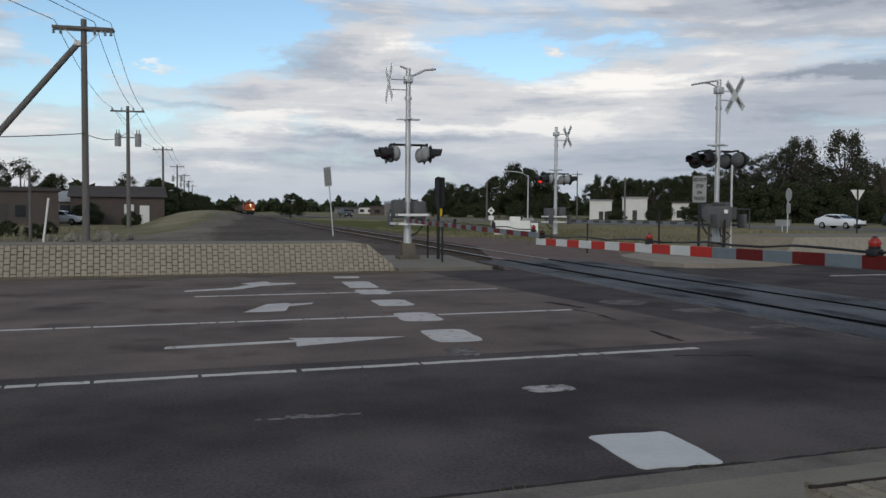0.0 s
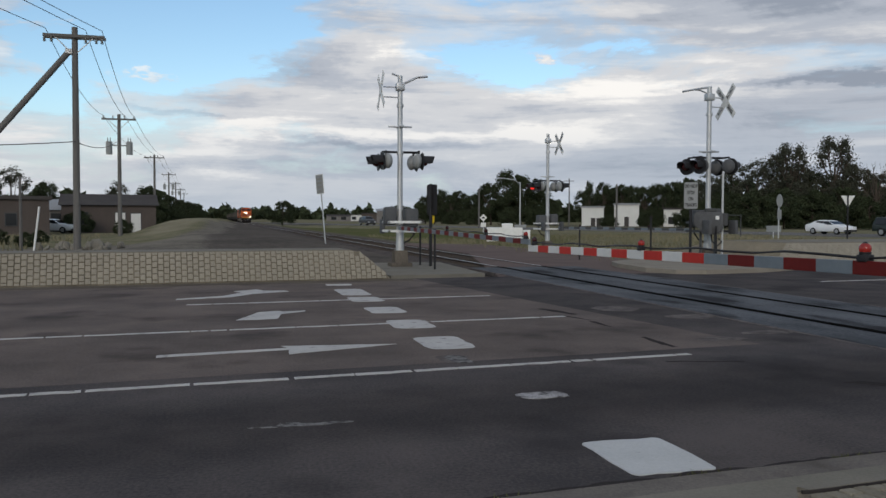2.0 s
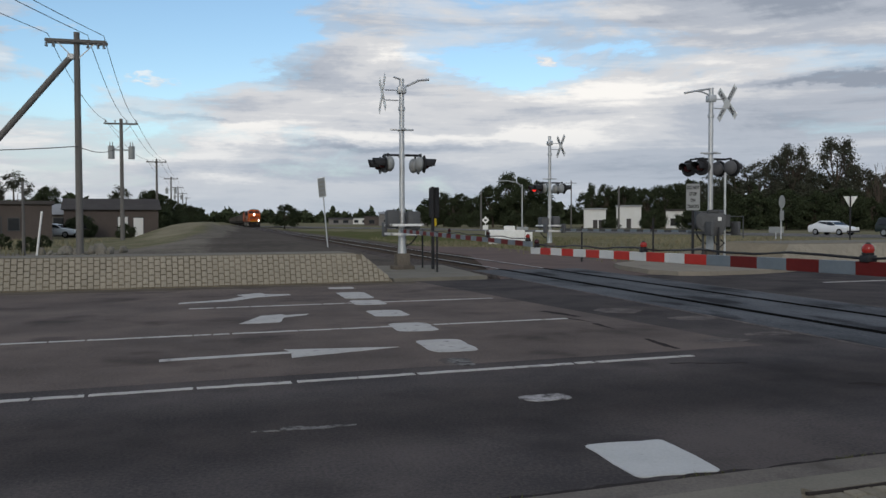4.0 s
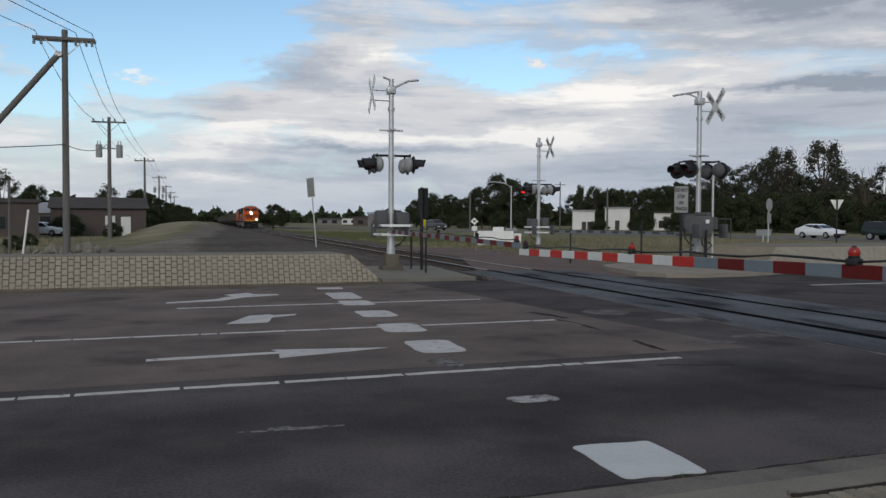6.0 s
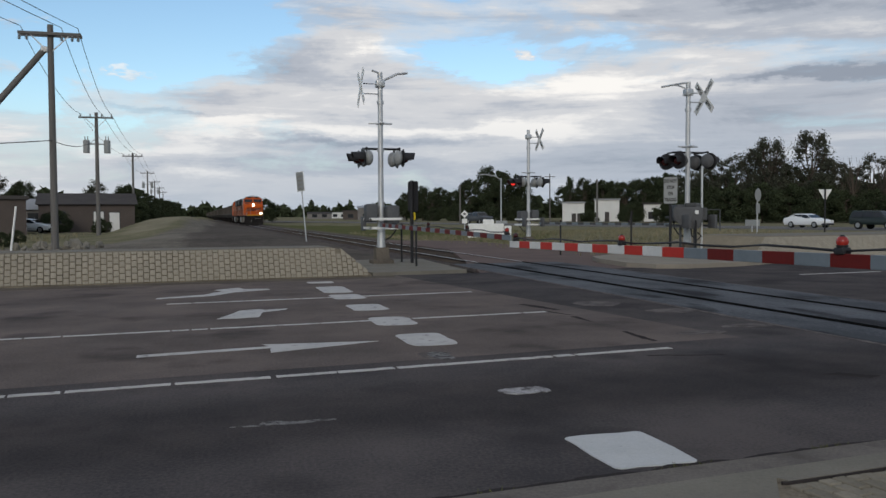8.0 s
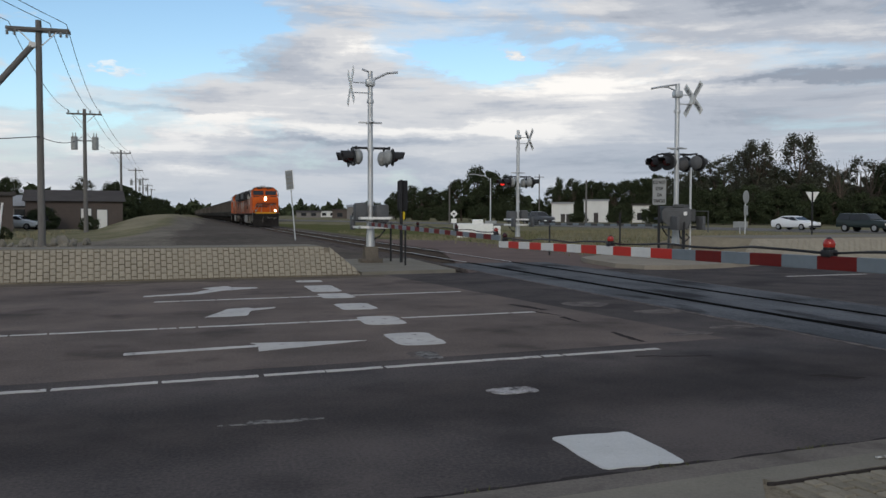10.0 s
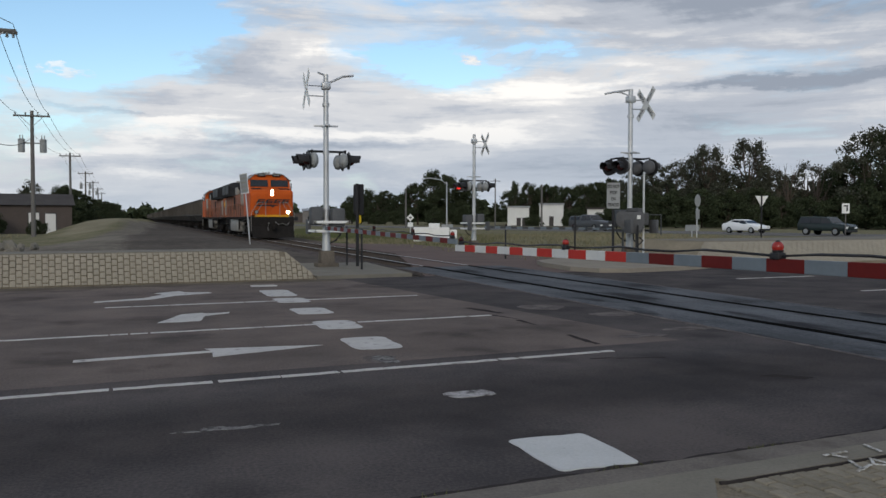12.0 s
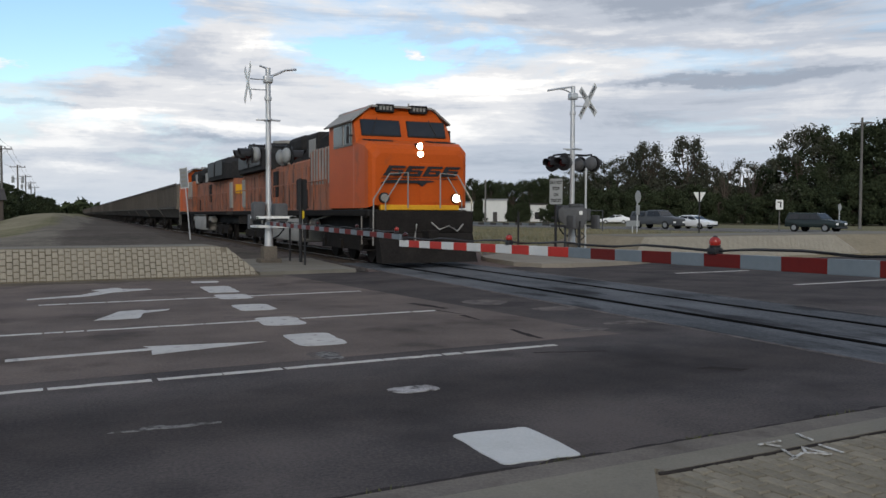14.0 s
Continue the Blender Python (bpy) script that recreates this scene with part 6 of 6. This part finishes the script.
# dry grass in the field and weeds by the kerb
rng = np.random.RandomState(11)
n = 9000
gx, gy = rng.uniform(13.6, 46, n), rng.uniform(27, 78, n)
keep = (gx + 0.2 * (gy - 68) < 50) & ~((gx < 18) & (gy < 28))
verts, faces = [], []
for x, y in zip(gx[keep], gy[keep]):
    z, h, a = ground_z(x, y), random.uniform(0.10, 0.34), random.uniform(0, 6.28)
    k = len(verts)
    dx, dy = 0.06 * math.cos(a), 0.06 * math.sin(a)
    verts += [(x - dx, y - dy, z - 0.05), (x + dx, y + dy, z - 0.05), (x + random.uniform(-.1, .1), y + random.uniform(-.1, .1), z + h)]
    faces.append((k, k + 1, k + 2))
for _ in range(1500):
    x, y = random.uniform(-30, -9), random.uniform(44, 84)
    z, h, a = ground_z(x, y), random.uniform(0.1, 0.4), random.uniform(0, 6.28)
    k = len(verts)
    dx, dy = 0.07 * math.cos(a), 0.07 * math.sin(a)
    verts += [(x - dx, y - dy, z - 0.05), (x + dx, y + dy, z - 0.05), (x + random.uniform(-.1, .1), y + random.uniform(-.1, .1), z + h)]
    faces.append((k, k + 1, k + 2))
me = bpy.data.meshes.new("grass")
me.from_pydata(verts, [], faces)
me.materials.append(M["grass"])
tagged(new("grass", me), "dry yellow grass tufts on the field", "grass", kind="stuff")

# ---- buildings ----


def house(az, r, w, d, h, wall, roof, label, turn=0.0, pitched=0.0, openings=(), name="building"):
    x, y = polar(az, r)
    b = base(name, pose(x, y, ground_z(x, y), 0, 0, turn - az), label, "building")
    boxes("wall", M[wall], b, (-w / 2, w / 2, -d / 2, d / 2, -0.4, h), bevel=0.02)
    bm = bmesh.new()
    if pitched:
        prism(bm, [(-d / 2 - 0.4, h), (d / 2 + 0.4, h), (0, h + pitched)], -w / 2 - 0.3, w / 2 + 0.3, "x")
    else:
        box(bm, -w / 2 - 0.25, w / 2 + 0.25, -d / 2 - 0.25, d / 2 + 0.25, h, h + 0.35, bevel=0.03)
    part("roof", bm, M[roof], b, smooth=False)
    for kind, x0, x1, z0, z1, mt in openings:
        o = new(kind)
        o.parent = b
        boxes("frame", M["dark"], o, (x0 - 0.08, x1 + 0.08, -d / 2 - 0.05, -d / 2 - 0.003, z0 - 0.08, z1 + 0.08))
        boxes("pane" if kind == "window" else "leaf", M[mt], o, (x0, x1, -d / 2 - 0.07, -d / 2 - 0.052, z0, z1))
    return b


house(-12.6, 92, 8.6, 7, 3.3, "wallbrown", "roof", "low dark brown building behind the poles", openings=(("window", 0.6, 1.5, 0.9, 2.0, "glass"), ("door", -1.0, 0.0, 0, 2.1, "roof")))
house(-10.0, 110, 8.5, 9, 2.5, "wallgrey", "roofgrey", "low house with a grey metal roof", pitched=1.3, openings=(("window", -2.5, -1.5, 0.8, 1.9, "glass"), ("door", 0.5, 1.5, 0, 2.1, "glass")))
house(-6.4, 104, 9.6, 9, 3.0, "wallbrown", "roof", "dark brown building with a low dark roof behind the poles", pitched=1.3, openings=(("window", -3.2, -2.2, 1.0, 2.2, "glass"), ("window", 0.6, 1.6, 0.4, 2.2, "wallwhite"), ("door", 2.2, 3.2, 0, 2.1, "wallwhite")))
house(24.95, 190, 4.7, 6, 4.0, "wallwhite", "roofgrey", "white building among the trees", openings=(("door", -0.3, 0.5, 0, 1.7, "roof"), ("door", 0.9, 1.7, 0, 1.7, "roof")))
house(27.15, 190, 5.2, 6, 4.6, "wallwhite", "roofgrey", "white building among the trees", openings=(("door", -0.4, 0.4, 0, 2.0, "roof"),))
house(30.1, 186, 3.8, 5, 3.6, "wallwhite", "roof", "small white building among the trees", openings=(("window", -0.9, 0.9, 0.6, 2.0, "glass"),))
for az, r, w, h, wall, roof in ((8.0, 430, 12, 2.6, "wallgrey", "roof"), (9.3, 460, 11, 3.0, "wallwhite", "roofgrey"), (10.4, 340, 10, 3.4, "wallbrown", "roof"), (11.4, 300, 9, 4.2, "wallgrey", "roofgrey"), (12.6, 310, 12, 3.2, "wallgrey", "roof")):
    house(az, r, w, 8, h, wall, roof, "low distant building along the highway", pitched=0.8 if wall == "wallgrey" else 0, openings=(("window", -w * 0.3, -w * 0.1, 0.8, 2.2, "glass"), ("window", w * 0.1, w * 0.3, 0.8, 2.2, "glass")))

# ---- signs, lamps and small posts ----


def at(az, r, dz=0.0, turn=0.0):
    x, y = polar(az, r)
    return pose(x, y, ground_z(x, y) + dz, 0, 0, turn - az)


sp = sign_post(at(7.12, 53.3) @ pose(0, 0, 0, 0, -4.5, 0) @ pose(0, 0, 0, 0, 0, -61), "tall white sign with grey writing on a leaning post", [("rect", 3.72, 0.95, 1.22, "white"), ("rect", 3.72, 0.86, 1.13, "grey")], 4.3, 0.04, name="track_sign")
bars(sp, [(-0.32, 0.32, 3.97, 4.10), (-0.32, 0.3, 3.72, 3.84), (-0.30, 0.32, 3.47, 3.59), (-0.2, 0.2, 3.24, 3.34)], "silver", -0.07)
sign_post(at(40.4, 74, 0, 180), "back of a pale yield sign on a dark post", [("tri", 2.95, 1.0, 0.95, "white")], 3.45, 0.065, "black")
so = sign_post(at(36.5, 70, 0, 62), "traffic signs seen from the side on a post", [("round", 3.0, 0.95, 1.0, "grey"), ("rect", 1.95, 0.6, 0.75, "grey")], 3.4, 0.05)
sd = sign_post(at(17.7, 96), "white diamond sign with a plate on a post", [("diamond", 1.75, 0.85, 0.85, "white"), ("rect", 0.95, 0.6, 0.5, "white")], 2.1, 0.05)
bars(sd, [(-0.14, 0.14, 1.66, 1.84)])
sh = sign_post(at(45.2, 84), "small white route sign on a post", [("rect", 2.5, 0.62, 0.9, "white")], 2.9, 0.05, "wood")
bars(sh, [(-0.18, 0.18, 2.68, 2.78), (0.05, 0.17, 2.25, 2.68)])
sign_post(at(48.6, 90, 0, 60), "grey round sign on a thin post", [("round", 2.3, 0.6, 0.7, "grey")], 2.6, 0.04)
sign_post(at(36.2, 74, 0, 30), "small grey box sign on a short post", [("rect", 0.8, 1.3, 0.5, "grey")], 1.0, 0.04)


def street_lamp(az, r, h):
    s = base("street_lamp", at(az, r), "thin grey street lamp beside the highway", "street lamp")
    bm = bmesh.new()
    rod(bm, (0, 0, -0.3), (0, 0, h), 0.11, 0.07, 10)
    part("pole", bm, M["steel"], s)
    bm = bmesh.new()
    bent(bm, [(0, 0, h - 0.2), (-0.9, 0, h + 0.35), (-2.2, 0, h + 0.55)], 0.05)
    part("arm", bm, M["steel"], s)
    boxes("lamp_head", M["grey"], s, (-2.9, -2.1, -0.15, 0.15, h + 0.45, h + 0.62), bevel=0.05)


street_lamp(20.15, 118, 6.6)


def plain_pole(az, r, h, label, arm=True):
    p = base("utility_pole", at(az, r), label, "utility pole")
    bm = bmesh.new()
    rod(bm, (0, 0, -0.3), (0, 0, h), 0.17, 0.12, 10)
    part("shaft", bm, M["wood"], p)
    if arm:
        boxes("crossarm", M["wood"], p, (-1.2, 1.2, -0.22, -0.1, h - 0.7, h - 0.55), bevel=0.01)


plain_pole(49.75, 104, 12.2, "wooden utility pole before the dark trees")
plain_pole(26.5, 130, 6.8, "thin wooden pole near the white building", False)
plain_pole(17.4, 140, 6.5, "thin wooden pole before the trees", False)
plain_pole(23.4, 200, 11, "thin wooden utility pole beyond the highway")
pp = base("thin_mast", pose(*polar(33.15, 28.8), 0.05), "thin galvanised pole beside the far mast", "pole")
bm = bmesh.new()
rod(bm, (0, 0, -0.2), (0, 0, 3.0), 0.035, seg=8)
part("post", bm, M["steel"], pp)
lean = base("leaning_marker", pose(*polar(-10.7, 45.5), -0.1, 0, 7, 0), "white plastic marker post leaning over", "post")
bm = bmesh.new()
rod(bm, (0, 0, -0.2), (0, 0, 2.15), 0.05, seg=10)
part("post", bm, M["white"], lean)
thin = base("thin_post", pose(*polar(-11.4, 46), -0.1), "thin grey wooden post", "post")
bm = bmesh.new()
rod(bm, (0, 0, -0.2), (0, 0, 3.6), 0.08, 0.06, seg=8)
part("post", bm, M["wood"], thin)
fr = base("pipe_frame", at(33.6, 78), "grey pipe frame standing in the field", "frame")
bm = bmesh.new()
bent(bm, [(-0.9, 0, -0.2), (-0.9, 0, 1.9), (0.9, 0, 1.9), (0.9, 0, -0.2)], 0.06)
part("pipe", bm, M["dark"], fr)

wb = base("white_barrier", at(19.4, 74), "low white equipment box with smaller boxes on top", "equipment box")
boxes("body", M["white"], wb, (-1.9, 1.2, -0.6, 0.6, -0.2, 1.15), bevel=0.05)
boxes("end_box", M["white"], wb, (1.25, 1.85, -0.5, 0.5, -0.2, 0.95), bevel=0.04)
boxes("top_box", M["white"], wb, (-0.6, 0.35, -0.4, 0.4, 1.15, 1.5), bevel=0.04)
boxes("top_plate", M["grey"], wb, (0.5, 1.5, -0.4, 0.4, 1.15, 1.4), bevel=0.04)

for az, r, s in ((-8.2, 44, 0.9), (-7.6, 45, 0.6), (-6.9, 43, 0.45), (-9.3, 43, 0.5), (-5.9, 47, 0.5)):
    x, y = polar(az, r)
    rk = base("rubble_heap", pose(x, y, ground_z(x, y) + 0.05), "heap of pale broken concrete and dirt", "rubble", "rubble heaps")
    rr = random.Random(int(az * 10))
    for _ in range(9):
        c = Matrix.Translation((rr.gauss(0, s * 0.8), rr.gauss(0, s * 0.4), rr.uniform(0, s * 0.35))) @ Euler((rr.random() * 3, rr.random() * 3, rr.random() * 3)).to_matrix().to_4x4() @ Matrix.Diagonal((s * rr.uniform(.25, .6), s * rr.uniform(.2, .45), s * rr.uniform(.12, .3), 1))
        bm = bmesh.new()
        bmesh.ops.create_icosphere(bm, subdivisions=1, radius=1, matrix=c)
        part("chunk", bm, M["concrete"], rk, smooth=False)

# ---- road vehicles ----


def vehicle(name, paint, label, length, width, profile, glass_line, wheel_r, wheels, windows, group="vehicles on the highway"):
    """Front at -y. profile: outline of body in (y, z)."""
    c = base(name, Matrix.Identity(4), label, "car" if name != "pickup_truck" else "pickup truck", group)
    bm = bmesh.new()
    hw = width / 2
    vs = prism(bm, profile, -hw, hw, "x")
    for v in bm.verts:
        if v.co.z > glass_line:
            v.co.x *= 0.80
        if v.co.z < 0.35:
            v.co.x *= 0.94
    bmesh.ops.recalc_face_normals(bm, faces=bm.faces)
    bmesh.ops.bevel(bm, geom=[e for e in bm.edges if abs(abs(e.verts[0].co.x) - abs(e.verts[1].co.x)) < 0.4 and e.verts[0].co.x * e.verts[1].co.x > 0], offset=0.06, segments=2, affect="EDGES", profile=0.5)
    part("body", bm, M[paint], c)
    for y0, y1, y2, y3, z0, z1 in windows:
        for sx in (-1, 1):
            bm = bmesh.new()
            xo0, xo1 = sx * hw * 0.985, sx * hw * 0.825
            pts = [(xo0, y0, z0), (xo0, y1, z0), (xo1, y2, z1), (xo1, y3, z1)]
            a = [bm.verts.new(p) for p in pts]
            b = [bm.verts.new((p[0] + sx * 0.035, p[1], p[2])) for p in pts]
            bm.faces.new(a)
            bm.faces.new(b[::-1])
            for i in range(4):
                bm.faces.new((a[i], b[i], b[(i + 1) % 4], a[(i + 1) % 4]))
            part("side_glass", bm, M["glass"], c, smooth=False)
    # windscreen and rear glass lie a little proud of the sloping panels
    tops = [p for p in profile if p[1] > glass_line]
    for a, b in ((profile[profile.index(tops[0]) - 1], tops[0]), (profile[(profile.index(tops[-1]) + 1) % len(profile)], tops[-1])):
        d = Vector((0, b[0] - a[0], b[1] - a[1]))
        nrm = Vector((0, -d.z, d.y)).normalized() * (0.015 if b[1] - a[1] > 0 and b[0] > a[0] else -0.015)
        bm = bmesh.new()
        lo, hi = Vector((0, a[0], a[1])) + d * 0.12, Vector((0, a[0], a[1])) + d * 0.88
        q = [Vector((-hw * 0.86, lo.y, lo.z)), Vector((hw * 0.86, lo.y, lo.z)), Vector((hw * 0.74, hi.y, hi.z)), Vector((-hw * 0.74, hi.y, hi.z))]
        u = [bm.verts.new(p - nrm) for p in q]
        v = [bm.verts.new(p + nrm) for p in q]
        bm.faces.new(u)
        bm.faces.new(v[::-1])
        for i in range(4):
            bm.faces.new((u[i], v[i], v[(i + 1) % 4], u[(i + 1) % 4]))
        part("windscreen", bm, M["glass"], c, smooth=False)
    for y in wheels:
        for sx in (-1, 1):
            wl_ = new("wheel")
            wl_.parent = c
            wl_.location = (sx * (hw - 0.10), y, wheel_r)
            bm = bmesh.new()
            rod(bm, (-0.11, 0, 0), (0.115, 0, 0), wheel_r, seg=20)
            part("tyre", bm, M["tyre"], wl_)
            bm = bmesh.new()
            rod(bm, (sx * 0.10, 0, 0), (sx * 0.13, 0, 0), wheel_r * 0.62, seg=16)
            part("rim", bm, M["rim"], wl_)
    for sx in (-1, 1):
        y = min(p[0] for p in profile)
        boxes("headlamp", M["white"], c, (sx * hw * 0.72 - 0.2, sx * hw * 0.72 + 0.2, y - 0.02, y + 0.25, 0.62, 0.80), bevel=0.03)
        y = max(p[0] for p in profile)
        boxes("tail_lamp", M["darkred"], c, (sx * hw * 0.8 - 0.12, sx * hw * 0.8 + 0.12, y - 0.15, y + 0.02, 0.75, 0.98), bevel=0.03)
    boxes("bumper", M["black"], c, (-hw * 0.95, hw * 0.95, min(p[0] for p in profile) - 0.05, min(p[0] for p in profile) + 0.2, 0.30, 0.48), bevel=0.04)
    return c


SEDAN = [(-2.32, 0.28), (-2.40, 0.48), (-2.36, 0.66), (-2.15, 0.79), (-1.6, 0.90), (-1.08, 0.98), (-0.30, 1.38), (0.2, 1.46), (0.85, 1.455), (1.25, 1.37), (1.82, 1.08), (2.25, 1.02), (2.38, 0.84), (2.38, 0.55), (2.3, 0.28)]
SUVP = [(-2.45, 0.38), (-2.48, 0.80), (-2.3, 1.0), (-1.15, 1.10), (-0.55, 1.68), (2.2, 1.72), (2.42, 1.10), (2.45, 0.45)]
PICK = [(-2.95, 0.45), (-3.0, 1.02), (-2.8, 1.22), (-1.45, 1.32), (-0.85, 1.98), (0.6, 2.02), (0.72, 1.88), (2.85, 1.84), (2.95, 1.3), (2.95, 0.5)]
sedan = vehicle("sedan", "carwhite", "white sedan waiting on the highway", 4.75, 1.82, SEDAN, 1.10, 0.33, (-1.45, 1.40), ((-1.02, 0.1, 0.1, -0.38, 0.98, 1.36), (0.16, 1.45, 1.02, 0.16, 0.98, 1.36)))
suv = vehicle("suv", "cargreen", "dark green suv with a roof rack on the highway", 4.9, 1.9, SUVP, 1.2, 0.37, (-1.5, 1.5), ((-1.05, -0.05, -0.05, -0.58, 1.12, 1.60), (0.03, 0.95, 0.95, 0.03, 1.12, 1.60), (1.05, 2.15, 2.0, 1.05, 1.12, 1.60)))
pickup = vehicle("pickup_truck", "cargrey", "dark grey pickup truck with a bed cover", 5.95, 2.0, PICK, 1.4, 0.42, (-1.95, 1.8), ((-1.32, -0.35, -0.35, -0.86, 1.34, 1.88), (-0.28, 0.50, 0.47, -0.28, 1.34, 1.88), (0.95, 2.6, 2.6, 0.95, 1.36, 1.74)))
coupe = vehicle("sedan", "carwhite", "white sedan driving far beyond the highway", 4.6, 1.8, SEDAN, 1.10, 0.33, (-1.45, 1.40), ((-1.02, 0.1, 0.1, -0.38, 0.98, 1.36), (0.16, 1.45, 1.02, 0.16, 0.98, 1.36)))
parked = vehicle("sedan", "carwhite", "white car parked before the low house", 4.6, 1.8, SEDAN, 1.10, 0.33, (-1.45, 1.40), ((-1.02, 0.1, 0.1, -0.38, 0.98, 1.36), (0.16, 1.45, 1.02, 0.16, 0.98, 1.36)), group="parked cars")
x, y = polar(-9.6, 96)
parked.matrix_basis = pose(x, y, ground_z(x, y) + 0.05, 0, 0, 70)

# weeds in the joint of the kerb
verts, faces = [], []
for cx, cn, k in ((3.05, 4.13, 16), (3.2, 4.13, 12), (4.25, 4.12, 26), (5.6, 4.12, 18), (1.9, 4.13, 8), (5.2, 3.73, 14)):
    for _ in range(k):
        p = RM @ Vector((cx + random.gauss(0, 0.09), cn + random.gauss(0, 0.012), 0.0))
        h, a = random.uniform(0.012, 0.045), random.uniform(0, 6.28)
        i = len(verts)
        verts += [(p.x - 0.006 * math.cos(a), p.y - 0.006 * math.sin(a), 0.0), (p.x + 0.006 * math.cos(a), p.y + 0.006 * math.sin(a), 0.0), (p.x + random.gauss(0, 0.02), p.y + random.gauss(0, 0.02), h)]
        faces.append((i, i + 1, i + 2))
me = bpy.data.meshes.new("weeds")
me.from_pydata(verts, [], faces)
me.materials.append(M["green"])
tagged(new("weeds", me), "small green weeds in the kerb joint", "weeds", kind="stuff")


# scrub on the lot before the poles
for az, r, sc in ((-11.2, 52, 0.14), (-12.6, 56, 0.16), (-10.4, 60, 0.14)):
    plant(bush, az, r, sc, az * 41 % 360)

# ---- movement ----
FRONT = [(0.0, 312.0), (2.5, 259.0), (5.0, 206.0), (7.5, 153.5), (9.25, 117.5), (11.0, 81.5), (12.5, 52.1), (13.0, 42.3), (13.5, 32.6), (14.0, 22.9)]


def lane(x0, y):
    return pose(x0 - 0.2 * (y - 68), y, 0.03, 0, 0, 11.3)


def motions():
    walk(loco, [(t, pose(TRACK_X, y, 0.02)) for t, y in FRONT])
    walk(rear, [(t, pose(TRACK_X, y + 45.6, 0.02, 0, 0, 180)) for t, y in FRONT])
    for k, c in enumerate(cars):
        walk(c, [(t, pose(TRACK_X, y + 46.8 + 16.1 * k, 0.02)) for t, y in FRONT])
    walk(pickup, [(t, lane(59, y)) for t, y in ((0, 214), (3.2, 182), (6.5, 150), (9, 125), (11, 105), (12, 94.3), (13, 83.3), (14, 74.5))])
    walk(suv, [(t, lane(59, y)) for t, y in ((0, 63.4), (10, 63.4), (11, 63.0), (12, 62.0), (12.5, 61.3), (13, 60.3), (14, 56.6))])
    walk(sedan, [(t, lane(62, y)) for t, y in ((0, 73.9), (12.5, 73.9), (13.2, 73.7), (14, 72.6))])
    walk(coupe, [(t, pose(x, y, ground_z(x, y) + 0.06, 0, 0, -130)) for t, x, y in ((0, 149, 56), (6, 122, 79), (12.5, 94, 103), (13, 91.2, 106.2), (14, 80.5, 114.6))])


motions()
